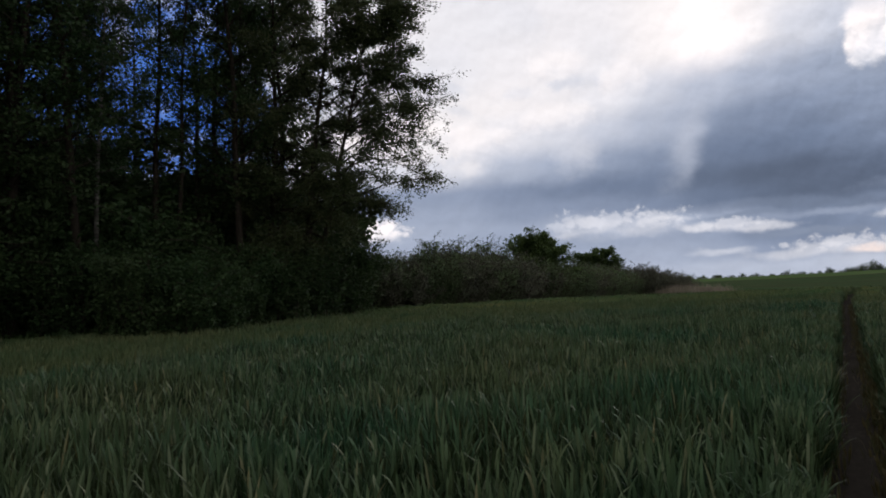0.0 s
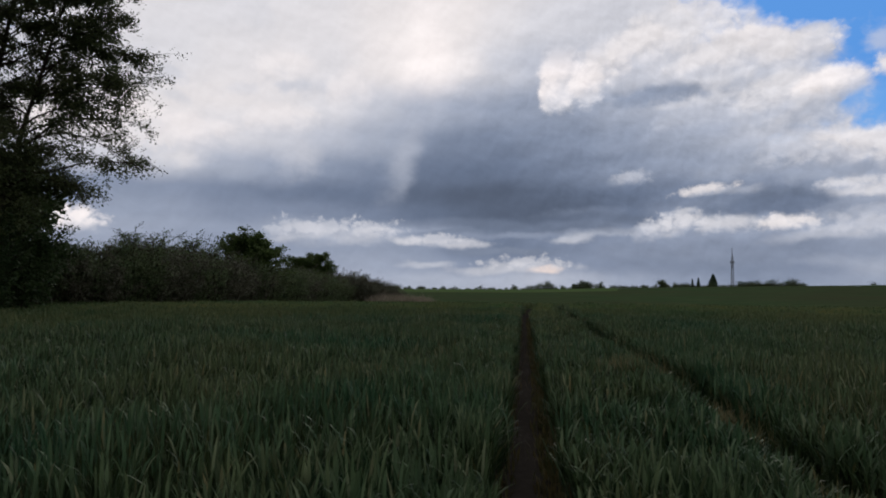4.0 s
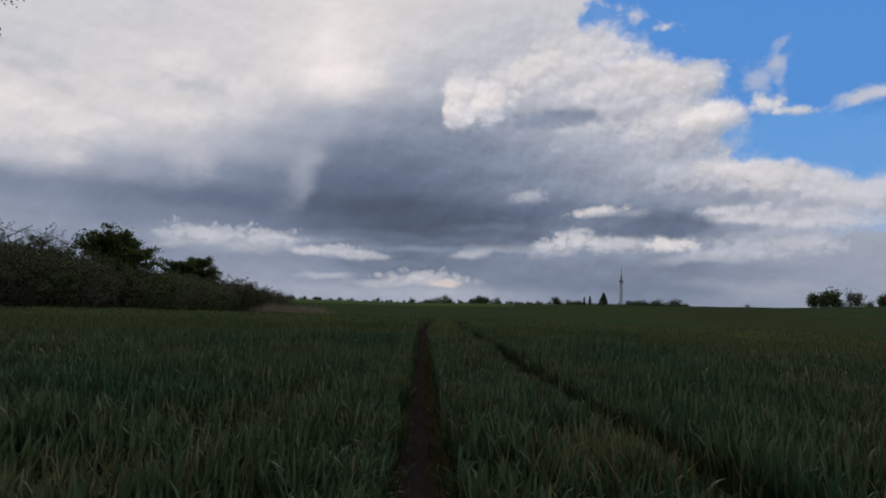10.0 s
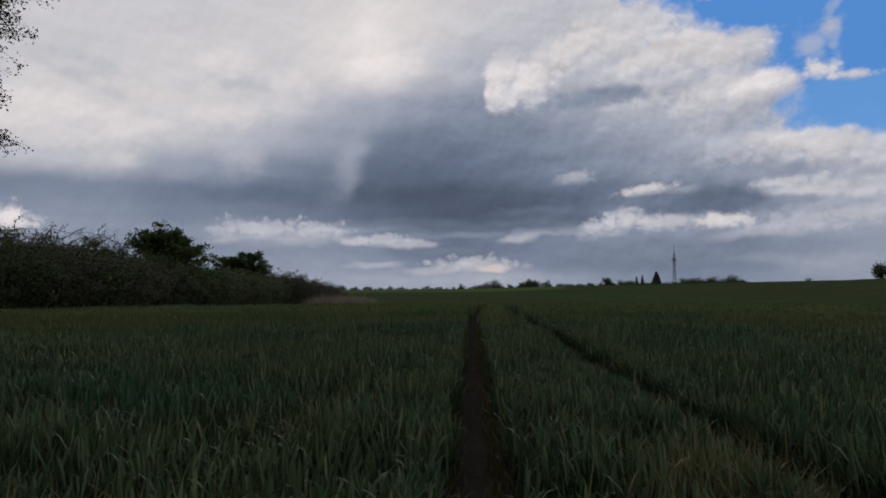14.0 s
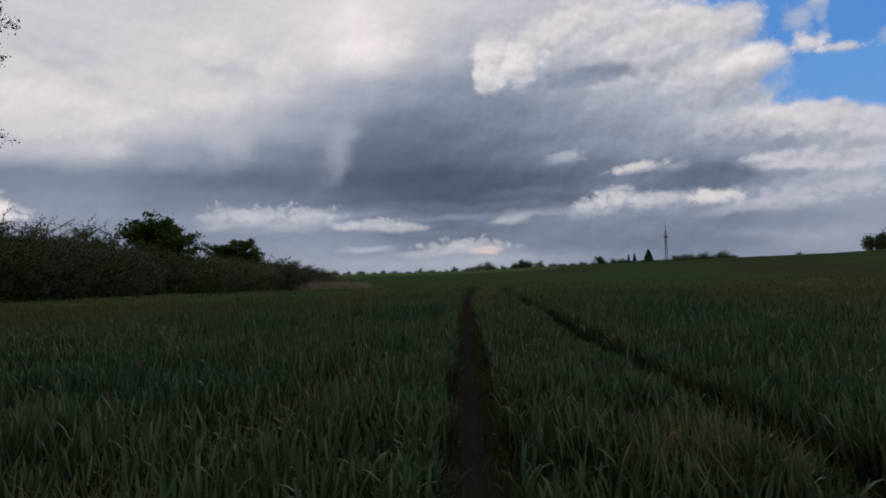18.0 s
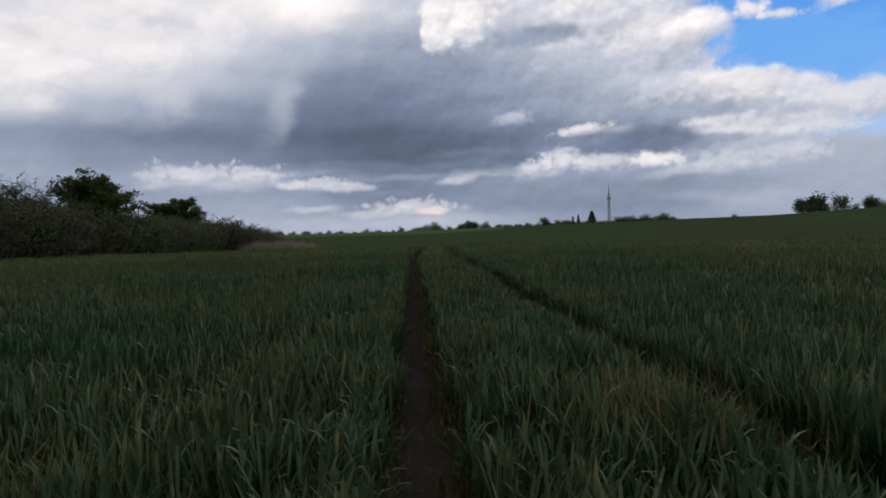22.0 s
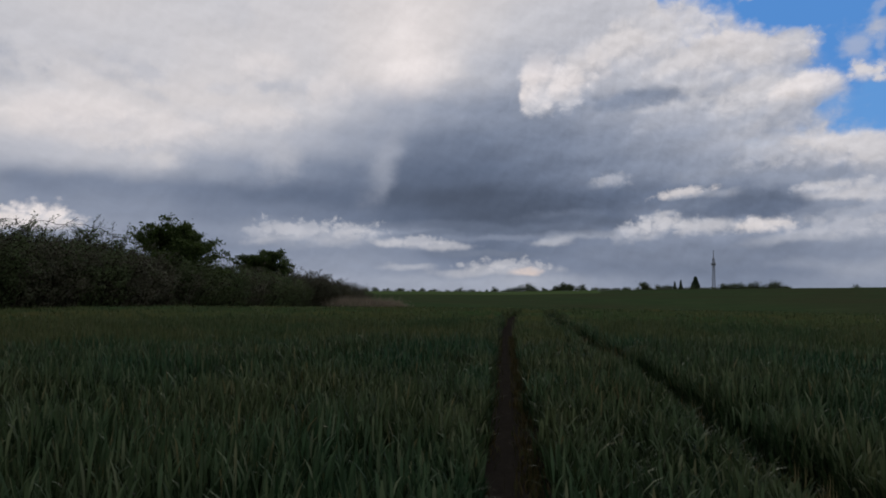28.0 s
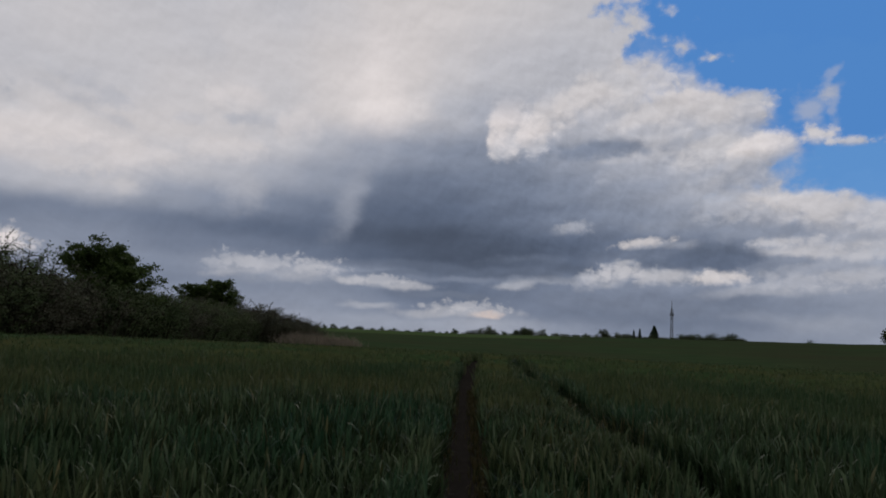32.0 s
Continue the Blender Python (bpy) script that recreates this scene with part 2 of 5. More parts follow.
heaven = all_round()
# blue openings
cloud(27.7, 24.4, 15.31, 5.80, -11, (0.088, 0.262, 0.640), 1, 0.3, 0.5)
cloud(25.2, 19.2, 10.90, 2.78, -5, (0.092, 0.268, 0.642), 1, 0.25, 0.5)
cloud(33.7, 16.1, 10.67, 5.10, 1, (0.092, 0.268, 0.642), 1, 0.4, 0.5)
cloud(14.3, 22.3, 2.55, 1.48, -9, (0.092, 0.268, 0.642), 0.9, 0.4, 0.6)
cloud(23.9, 16.5, 3.48, 1.30, -9, (0.092, 0.268, 0.642), 0.95, 0.4, 0.5)
cloud(30.0, 12.7, 8.82, 2.41, -3, (0.125, 0.318, 0.680), 1, 0.6, 0.45)
cloud(33.9, 10.9, 8.82, 2.32, 1, (0.135, 0.330, 0.690), 0.9, 0.5, 0.5)
cloud(32.7, 6.8, 4.18, 1.21, 1, (0.262, 0.456, 0.753), 0.7, 0.8, 0.5)
cloud(19.3, 11.1, 1.30, 0.65, 1, (0.305, 0.456, 0.716), 0.6, 0.8, 0.5)
# small white wisps in the blue
cloud(25.8, 17.4, 1.21, 1.48, -19, (0.543, 0.544, 0.589), 0.55, 0.9, 0.7)
cloud(26.9, 18.7, 1.11, 0.56, 31, (0.5, 0.509, 0.563), 0.6, 0.9, 0.6)
cloud(21.7, 18.5, 2.32, 0.46, 9, (0.612, 0.599, 0.629), 0.7, 0.9, 0.6)
cloud(32.7, 15.5, 2.55, 0.65, 15, (0.612, 0.599, 0.629), 0.8, 0.8, 0.6)
cloud(17.2, 19.9, 1.02, 1.39, 21, (0.612, 0.599, 0.629), 0.7, 0.8, 0.6)
# sunlit cumulus towers and their grey bases
cloud(20.8, 15.9, 2.09, 1.11, 1, (0.573, 0.568, 0.607), 0.85, 0.5, 0.7, True)
cloud(21.3, 14.3, 2.55, 1.11, 1, (0.637, 0.617, 0.638), 0.85, 0.5, 0.7, True)
cloud(18.7, 15.2, 2.78, 1.21, 1, (0.573, 0.568, 0.607), 0.85, 0.5, 0.7, True)
cloud(16.1, 15.7, 3.25, 1.39, 1, (0.558, 0.556, 0.598), 0.85, 0.5, 0.7, True)
cloud(19.8, 13.1, 5.10, 1.02, -3, (0.422, 0.442, 0.509), 0.6, 0.9, 0.5)
cloud(17.1, 14.3, 4.18, 0.74, -5, (0.364, 0.39, 0.465), 0.5, 0.9, 0.5)
cloud(10.4, 14.8, 5.57, 0.74, -2, (0.247, 0.281, 0.361), 0.85, 0.8, 0.4)
cloud(3.9, 14.5, 3.71, 0.60, 1, (0.264, 0.298, 0.378), 0.7, 0.9, 0.4)
cloud(11.5, 14.0, 1.21, 0.37, 1, (0.514, 0.52, 0.572), 0.6, 0.8, 0.4, True)
cloud(20.1, 11.0, 2.32, 0.84, 1, (0.487, 0.497, 0.554), 0.8, 0.5, 0.65, True)
cloud(17.4, 12.5, 2.32, 0.93, 1, (0.447, 0.464, 0.527), 0.8, 0.5, 0.65, True)
cloud(20.4, 9.8, 7.89, 0.84, 7, (0.301, 0.333, 0.412), 0.7, 0.9, 0.5)
cloud(25.2, 8.7, 6.96, 0.60, 5, (0.301, 0.333, 0.412), 0.8, 0.9, 0.4)
cloud(24.4, 7.2, 2.78, 0.46, 4, (0.573, 0.568, 0.607), 0.75, 0.7, 0.55, True)
cloud(27.3, 7.3, 3.25, 0.60, 4, (0.604, 0.593, 0.624), 0.75, 0.7, 0.55, True)
cloud(30.5, 6.9, 3.71, 0.70, 4, (0.573, 0.568, 0.607), 0.75, 0.7, 0.55, True)
cloud(26.5, 6.0, 3.71, 0.56, 4, (0.422, 0.442, 0.509), 0.75, 0.7, 0.55, True)
cloud(28.8, 5.6, 3.25, 0.56, 4, (0.447, 0.464, 0.527), 0.75, 0.7, 0.55, True)
cloud(24.3, 5.4, 4.18, 0.51, 3, (0.332, 0.361, 0.439), 0.6, 0.9, 0.4)
# bright heart, and pale curtains of rain
cloud(-8.2, 18.7, 3.94, 3.02, -24, (0.85, 0.789, 0.782), 0.75, 1, 0.3)
cloud(-10.0, 10.4, 1.58, 3.71, -23, (0.332, 0.361, 0.439), 0.52, 1, 0.3)
cloud(-12.0, 12.3, 2.32, 2.55, -9, (0.386, 0.411, 0.483), 0.45, 1, 0.2)
cloud(-18.3, 10.4, 2.09, 1.86, -9, (0.543, 0.544, 0.589), 0.55, 1, 0.3)
cloud(-27.5, 9.9, 2.78, 0.93, 1, (0.654, 0.629, 0.645), 0.7, 0.9, 0.4)
cloud(-23.4, 8.8, 2.78, 1.02, 1, (0.321, 0.352, 0.43), 0.4, 1, 0.3)
cloud(-18.7, 15.9, 2.78, 0.65, 1, (0.5, 0.509, 0.563), 0.7, 0.9, 0.5)
cloud(-31.0, 15.8, 2.78, 0.65, -7, (0.487, 0.497, 0.554), 0.7, 1, 0.6)
cloud(-27.9, 14.5, 2.32, 0.56, -14, (0.529, 0.532, 0.58), 0.6, 1, 0.6)
cloud(-21.8, 20.9, 2.78, 1.39, -39, (0.558, 0.556, 0.598), 0.5, 1, 0.6)
cloud(-34.2, 11.9, 2.78, 0.65, 1, (0.784, 0.731, 0.727), 0.6, 0.9, 0.5, True)
cloud(-40.2, 16.2, 5.10, 1.21, -4, (0.364, 0.39, 0.465), 0.7, 1, 0.7)
cloud(-38.2, 14.7, 3.25, 0.93, 1, (0.422, 0.442, 0.509), 0.6, 1, 0.7)
# bars of cloud above the horizon
cloud(18.1, 6.7, 4.87, 1.11, 3, (0.129, 0.159, 0.225), 1, 0.7, 0.3)
cloud(14.2, 7.4, 1.39, 0.28, 13, (0.5, 0.509, 0.563), 0.4, 0.9, 0.5, True)
cloud(16.1, 7.7, 2.60, 0.42, 4, (0.435, 0.453, 0.518), 0.45, 1, 0.5, True)
cloud(8.4, 8.8, 1.67, 0.46, 9, (0.321, 0.352, 0.43), 0.45, 0.9, 0.6, True)
cloud(12.9, 6.0, 1.11, 0.32, 1, (0.543, 0.544, 0.589), 0.7, 0.8, 0.4)
cloud(11.1, 4.9, 2.78, 0.84, 13, (0.514, 0.52, 0.572), 0.75, 0.8, 0.5, True)
cloud(14.5, 5.2, 3.71, 0.56, 1, (0.5, 0.509, 0.563), 0.7, 0.8, 0.5, True)
cloud(19.4, 5.0, 2.09, 0.51, -3, (0.637, 0.617, 0.638), 0.75, 0.8, 0.5, True)
cloud(23.5, 4.2, 6.03, 0.46, 5, (0.46, 0.475, 0.536), 0.7, 0.8, 0.3, True)
cloud(3.9, 4.1, 1.86, 0.42, 1, (0.473, 0.486, 0.545), 0.8, 0.7, 0.4, True)
cloud(6.2, 4.5, 4.18, 0.42, 5, (0.386, 0.411, 0.483), 0.6, 0.8, 0.3)
cloud(-0.6, 5.0, 9.74, 0.60, -2, (0.124, 0.153, 0.218), 0.85, 0.8, 0.25)
cloud(8.5, 5.7, 6.50, 0.56, -3, (0.124, 0.153, 0.218), 0.8, 0.8, 0.25)
cloud(16.0, 2.6, 12.06, 1.58, 1, (0.199, 0.233, 0.311), 0.7, 0.9, 0.25)
cloud(26.6, 1.9, 4.18, 0.93, 1, (0.386, 0.411, 0.483), 0.5, 1, 0.3)
cloud(22.5, 2.3, 3.25, 0.65, 1, (0.311, 0.342, 0.421), 0.5, 1, 0.3)
cloud(-17.9, 4.4, 2.78, 0.65, 11, (0.588, 0.581, 0.616), 0.45, 0.5, 0.4, True)
cloud(-14.0, 4.2, 3.25, 0.84, -3, (0.558, 0.556, 0.598), 0.4, 0.6, 0.4, True)
cloud(-11.7, 4.7, 1.86, 0.32, 1, (0.543, 0.544, 0.589), 0.7, 0.8, 0.4, True)
cloud(-17.5, 3.7, 1.86, 0.42, 1, (0.273, 0.306, 0.386), 0.6, 0.9, 0.4)
cloud(-5.3, 3.7, 3.25, 0.37, -1, (0.558, 0.556, 0.598), 0.75, 0.9, 0.5, True)
cloud(-9.4, 3.9, 1.86, 0.42, 1, (0.543, 0.544, 0.589), 0.8, 0.7, 0.4)
cloud(-1.6, 3.1, 5.10, 0.37, -1, (0.171, 0.204, 0.278), 0.9, 0.7, 0.25)
cloud(-5.5, 4.6, 4.18, 0.28, 1, (0.158, 0.191, 0.263), 0.8, 0.8, 0.25)
cloud(-0.7, 1.7, 5.57, 0.51, 1, (0.588, 0.581, 0.616), 0.5, 0.7, 0.35, True)
cloud(1.6, 1.6, 1.58, 0.42, 1, (0.745, 0.617, 0.565), 0.8, 0.7, 0.3)
cloud(-7.6, 2.1, 2.78, 0.32, 1, (0.5, 0.509, 0.563), 0.6, 0.9, 0.3)
cloud(-38.0, 4.5, 3.71, 0.65, 1, (0.68, 0.617, 0.591), 0.9, 0.5, 0.4, True)
# cumulus heads along the rim of the bank, the hanging tower, and the low rows
cloud(-9.4, 11.4, 1.5, 4.6, -17, grey(178), 0.42, 1, 0.25)
cloud(-7.2, 9.5, 1.6, 3.6, -20, grey(104), 0.45, 1, 0.2)
heap(13.6, 19.8, 3.4, 2.4, 209, 190, 0.9)
heap(11.4, 18.6, 3.6, 2.6, 207, 182, 0.85)
heap(17.6, 17.6, 3.4, 2.2, 215, 176, 0.95)
heap(20.6, 17.0, 3.0, 2.0, 209, 168, 0.95)
heap(14.9, 17.0, 3.4, 2.0, 209, 166, 0.9)
heap(22.2, 18.2, 1.3, 0.6, 198, 175, 0.7, 1.2, 12)
heap(16.4, 14.6, 4.0, 2.0, 197, 154, 0.85)
heap(19.6, 14.0, 3.4, 2.0, 205, 158, 0.95)
heap(22.6, 14.6, 2.6, 1.5, 219, 174, 0.95, 0.9, 12)
heap(20.9, 12.6, 2.6, 1.6, 193, 150, 0.9)
heap(24.6, 10.0, 4.6, 1.7, 209, 140, 0.95)
heap(28.6, 9.4, 3.4, 1.8, 207, 148, 0.9)
heap(33.4, 8.2, 4.2, 1.8, 201, 152, 0.9)
heap(20.6, 9.9, 3.2, 1.2, 181, 134, 0.8)
heap(9.4, 18.4, 2.8, 2.3, 213, 180, 0.8)
heap(6.6, 17.6, 2.4, 2.4, 215, 176, 0.92, 1.0, 0, True)
heap(3.2, 17.0, 1.9, 2.6, 230, 200, 0.97, 1.0, 0, True)
heap(4.9, 16.3, 1.5, 1.8, 224, 192, 0.95, 1.1, 0, True)
heap(2.0, 16.0, 0.9, 1.8, 226, 196, 0.95, 1.1, 0, True)
cloud(10.2, 15.2, 4.2, 0.9, 4, grey(142), 0.7, 0.9, 0.4)
heap(10.6, 14.7, 1.0, 0.6, 188, 155, 0.6)
heap(13.4, 12.8, 3.2, 1.3, 179, 142, 0.6)
heap(8.5, 8.8, 1.6, 0.7, 183, 130, 0.7)
heap(14.0, 7.7, 2.3, 0.5, 216, 165, 0.8, 0.9, 8)
heap(24.2, 7.7, 2.6, 0.7, 204, 157, 0.75)
heap(27.6, 7.4, 3.0, 0.7, 200, 157, 0.75)
heap(30.8, 6.6, 3.2, 0.8, 197, 157, 0.75)
heap(10.4, 4.7, 2.0, 0.8, 194, 140, 0.8)
heap(12.2, 5.2, 1.9, 1.1, 202, 142, 0.85)
heap(15.9, 5.0, 2.6, 0.9, 200, 138, 0.8)
heap(19.9, 5.0, 2.1, 0.8, 216, 152, 0.85)
heap(25.0, 4.6, 3.8, 1.0, 188, 148, 0.7)
heap(29.0, 4.9, 2.6, 1.0, 192, 152, 0.7)
heap(-34.9, 4.9, 2.4, 1.2, 230, 196, 0.97)
heap(-39.0, 4.6, 2.6, 1.2, 222, 186, 0.9)
heap(-18.6, 4.6, 1.9, 0.9, 190, 138, 0.6, 1.5)
heap(-15.6, 4.7, 2.1, 0.9, 194, 142, 0.6, 1.5)
heap(-12.2, 4.6, 2.1, 0.8, 196, 146, 0.6, 1.5)
heap(-7.2, 3.9, 2.4, 0.5, 198, 150, 0.65, 1.5)
heap(0.1, 2.0, 2.8, 0.7, 202, 162, 0.6, 1.5)
heap(-19.5, 17.0, 2.4, 1.6, 222, 198, 0.45)
heap(-14.4, 15.4, 1.8, 2.0, 224, 196, 0.45)
heap(-26.7, 11.6, 3.7, 1.7, 222, 190, 0.6)
heap(-32.5, 12.4, 4.6, 1.7, 222, 190, 0.6)
heap(-19.7, 13.0, 3.2, 1.6, 218, 186, 0.55)
heap(-30.2, 10.6, 2.8, 1.2, 212, 176, 0.5)
# grey undersides and smudges
cloud(11.0, 15.1, 4.8, 0.85, 3, grey(140), 0.85, 0.9, 0.5)
cloud(16.6, 15.7, 3.2, 0.55, 6, grey(172), 0.6, 0.9, 0.6)
cloud(21.6, 13.0, 2.4, 0.8, 24, grey(160), 0.55, 0.9, 0.6)
cloud(14.6, 12.0, 5.0, 0.7, 3, grey(160), 0.5, 1, 0.5)
cloud(23.4, 8.6, 5.4, 0.75, 3, grey(150), 0.75, 0.9, 0.5)
cloud(29.5, 8.2, 4.4, 0.6, 3, grey(165), 0.6, 0.9, 0.5)
cloud(18.8, 6.5, 4.6, 0.85, 2, grey(112), 0.95, 0.7, 0.4)
cloud(26.5, 6.0, 4.6, 0.5, 3, grey(158), 0.6, 0.9, 0.5)
cloud(3.0, 7.0, 5.4, 0.5, -4, grey(88), 0.5, 1, 0.4)
cloud(6.0, 10.4, 4.6, 0.6, 3, grey(122), 0.5, 1, 0.5)
cloud(1.0, 12.6, 4.2, 0.6, 8, grey(138), 0.4, 1, 0.5)
cloud(4.5, 6.2, 4.2, 0.45, 4, grey(128), 0.4, 1, 0.5)
cloud(-29.0, 16.4, 3.4, 0.9, -20, grey(190), 0.6, 0.9, 0.8)
cloud(-18.6, 15.7, 2.8, 0.7, -8, grey(190), 0.6, 0.9, 0.8)
cloud(-23.0, 15.4, 2.0, 0.6, 10, grey(196), 0.5, 0.9, 0.8)
cloud(8.8, 16.4, 1.6, 0.8, 20, grey(186), 0.5, 0.9, 0.8)
cloud(13.2, 16.6, 2.4, 0.7, 12, grey(182), 0.5, 0.9, 0.8)
cloud(18.6, 16.0, 2.2, 0.5, 10, grey(180), 0.5, 0.9, 0.8)
cloud(11.8, 20.6, 3.0, 0.8, -20, grey(198), 0.5, 0.9, 0.8)
cloud(18.2, 12.9, 2.6, 0.6, 14, grey(165), 0.5, 0.9, 0.8)
cloud(-5.0, 15.8, 3.0, 0.9, 28, grey(178), 0.4, 1, 0.6)
cloud(-0.5, 4.4, 7.0, 0.35, 2, grey(150), 0.5, 0.9, 0.5)
# the white wisp in the blue and its thin tail
heap(26.4, 15.4, 1.3, 0.9, 213, 180, 0.95, 0.9, -4)
heap(28.3, 14.8, 1.6, 0.42, 207, 180, 0.85, 1.0, -3)
cloud(27.4, 17.3, 0.5, 1.7, 24, (0.50, 0.52, 0.60), 0.42, 0.9, 1.0)
cloud(27.0, 19.6, 1.3, 0.4, 40, (0.50, 0.52, 0.60), 0.4, 0.9, 1.0)
# openings behind the wood
cloud(-62.0, 15.0, 18.0, 11.0, 0, (0.045, 0.115, 0.36), 0.97, 0.5, 0.6)
cloud(-48.0, 16.0, 6.0, 12.0, 0, (0.055, 0.14, 0.42), 0.95, 0.8, 0.6)
# light from above: puffs are bright on top and grey below
def puff(lift):
    m = wnode("ShaderNodeVectorMath", operation="ADD")
    wl.new(dome.outputs[0], m.inputs[0])
    m.inputs[1].default_value = (-0.2 * lift, lift, 0)
    return wnoise(m.outputs[0], 0.20, 5.0, 0.5, 1.9).outputs["Fac"]


slope = wmath("ADD", wmath("MULTIPLY", wmath("SUBTRACT", puff(0.0), puff(0.8)), 0.38), wmath("MULTIPLY", wmath("SUBTRACT", head, knolls(-0.2, 0.38, 0.42)), 0.55))
puffy = wnode("ShaderNodeMapping", vector_type="TEXTURE")
puffy.inputs["Location"].default_value = (15, 13, 0)
puffy.inputs["Scale"].default_value = (20, 11, 1)
wl.new(dome.outputs[0], puffy.inputs["Vector"])
puffy_r = wnode("ShaderNodeVectorMath", operation="LENGTH")
wl.new(puffy.outputs[0], puffy_r.inputs[0])
heaven_rgb = wnode("ShaderNodeSeparateColor")
wl.new(heaven, heaven_rgb.inputs[0])
cloudy = wrange(wmath("SUBTRACT", heaven_rgb.outputs[2], heaven_rgb.outputs[0]), 0.12, 0.34, 1.0, 0.0)
relief = wmath("MULTIPLY", wmath("MULTIPLY", slope, cloudy), wrange(puffy_r.outputs["Value"], 0.5, 1.3, 1.0, 0.40))
grain = wmath("MAXIMUM", wmath("ADD", relief, 1.0), 0.4)
lit = wnode("ShaderNodeVectorMath", operation="SCALE")
wl.new(heaven, lit.inputs[0])
wl.new(grain, lit.inputs["Scale"])
background = wnode("ShaderNodeBackground")
wl.new(lit.outputs[0], background.inputs["Color"])
background.inputs["Strength"].default_value = 1.0
world_out = wnode("ShaderNodeOutputWorld")
wl.new(background.outputs[0], world_out.inputs["Surface"])

# the sun behind the cloud, spread wide
sun = new("sun", bpy.data.lights.new("sun", "SUN"))
sun.data.energy, sun.data.angle, sun.data.color = 0.5, radians(20), (1.0, 0.93, 0.85)
sun.matrix_world = look((0, 0, 50), (-math.sin(radians(SUN_AZ)), -math.cos(radians(SUN_AZ)), 50 - math.tan(radians(SUN_EL))))

# ---- materials ----
def material(name):
    m = bpy.data.materials.new(name)
    m.use_nodes = True
    m.node_tree.nodes.clear()
    out = m.node_tree.nodes.new("ShaderNodeOutputMaterial")
    return m, m.node_tree.nodes, m.node_tree.links, out


def ramp(nodes, links, value, stops):
    n = nodes.new("ShaderNodeValToRGB")
    e = n.color_ramp.elements
    while len(e) < len(stops):
        e.new(0.5)
    for el, (p, c) in zip(e, stops):
        el.position, el.color = p, (*c, 1)
    links.new(value, n.inputs[0])
    return n.outputs[0]


def noise3(nodes, links, scale, detail=4.0, rough=0.55, stretch=(1, 1, 1)):
    g = nodes.new("ShaderNodeNewGeometry")
    mp = nodes.new("ShaderNodeMapping")
    mp.inputs["Scale"].default_value = stretch
    links.new(g.outputs["Position"], mp.inputs["Vector"])
    n = nodes.new("ShaderNodeTexNoise")
    n.inputs["Scale"].default_value = scale
    n.inputs["Detail"].default_value = detail
    n.inputs["Roughness"].default_value = rough
    links.new(mp.outputs[0], n.inputs["Vector"])
    return n.outputs["Fac"]


def mixed(nodes, links, factor, a, b, blend="MIX"):
    n = nodes.new("ShaderNodeMix")
    n.data_type, n.blend_type = "RGBA", blend
    for socket, v in ((n.inputs[0], factor), (n.inputs[6], a), (n.inputs[7], b)):
        if isinstance(v, tuple):
            socket.default_value = (*v, 1)
        elif isinstance(v, (int, float)):
            socket.default_value = v
        else:
            links.new(v, socket)
    return n.outputs[2]


def leafy(name, stops, patch_scale, patch_a, patch_b, patch_amount=0.5, translucence=0.35, gloss=0.55, shine=0.12):
    """Leaves and blades: each island its own shade, larger patches over them, light shining through."""
    m, nodes, links, out = material(name)
    g = nodes.new("ShaderNodeNewGeometry")
    own = ramp(nodes, links, g.outputs["Random Per Island"], stops)
    spread = ramp(nodes, links, noise3(nodes, links, patch_scale), [(0.36, (0, 0, 0)), (0.64, (1, 1, 1))])
    patch = mixed(nodes, links, spread, patch_a, patch_b)
    colour = mixed(nodes, links, patch_amount, own, patch)
    p = nodes.new("ShaderNodeBsdfPrincipled")
    links.new(colour, p.inputs["Base Color"])
    p.inputs["Roughness"].default_value = gloss
    p.inputs["Specular IOR Level"].default_value = shine
    t = nodes.new("ShaderNodeBsdfTranslucent")
    links.new(colour, t.inputs["Color"])
    mx = nodes.new("ShaderNodeMixShader")
    mx.inputs[0].default_value = translucence
    links.new(p.outputs[0], mx.inputs[1])
    links.new(t.outputs[0], mx.inputs[2])
    links.new(mx.outputs[0], out.inputs["Surface"])
    return m


def rough_surface(name, stops, scale, bump, bump_scale, roughness=0.9, stretch=(1, 1, 1), stain=None):
    m, nodes, links, out = material(name)
    colour = ramp(nodes, links, noise3(nodes, links, scale, 6.0, 0.6, stretch), stops)
    if stain:
        colour = mixed(nodes, links, ramp(nodes, links, noise3(nodes, links, stain[0], 3.0), [(0.42, (0, 0, 0)), (0.68, (1, 1, 1))]), colour, stain[1])
    p = nodes.new("ShaderNodeBsdfPrincipled")
    links.new(colour, p.inputs["Base Color"])
    p.inputs["Roughness"].default_value = roughness
    p.inputs["Specular IOR Level"].default_value = 0.0
    b = nodes.new("ShaderNodeBump")
    b.inputs["Strength"].default_value = bump
    b.inputs["Distance"].default_value = 0.05
    links.new(noise3(nodes, links, bump_scale, 5.0, 0.6, stretch), b.inputs["Height"])
    links.new(b.outputs[0], p.inputs["Normal"])
    links.new(p.outputs[0], out.inputs["Surface"])
    return m


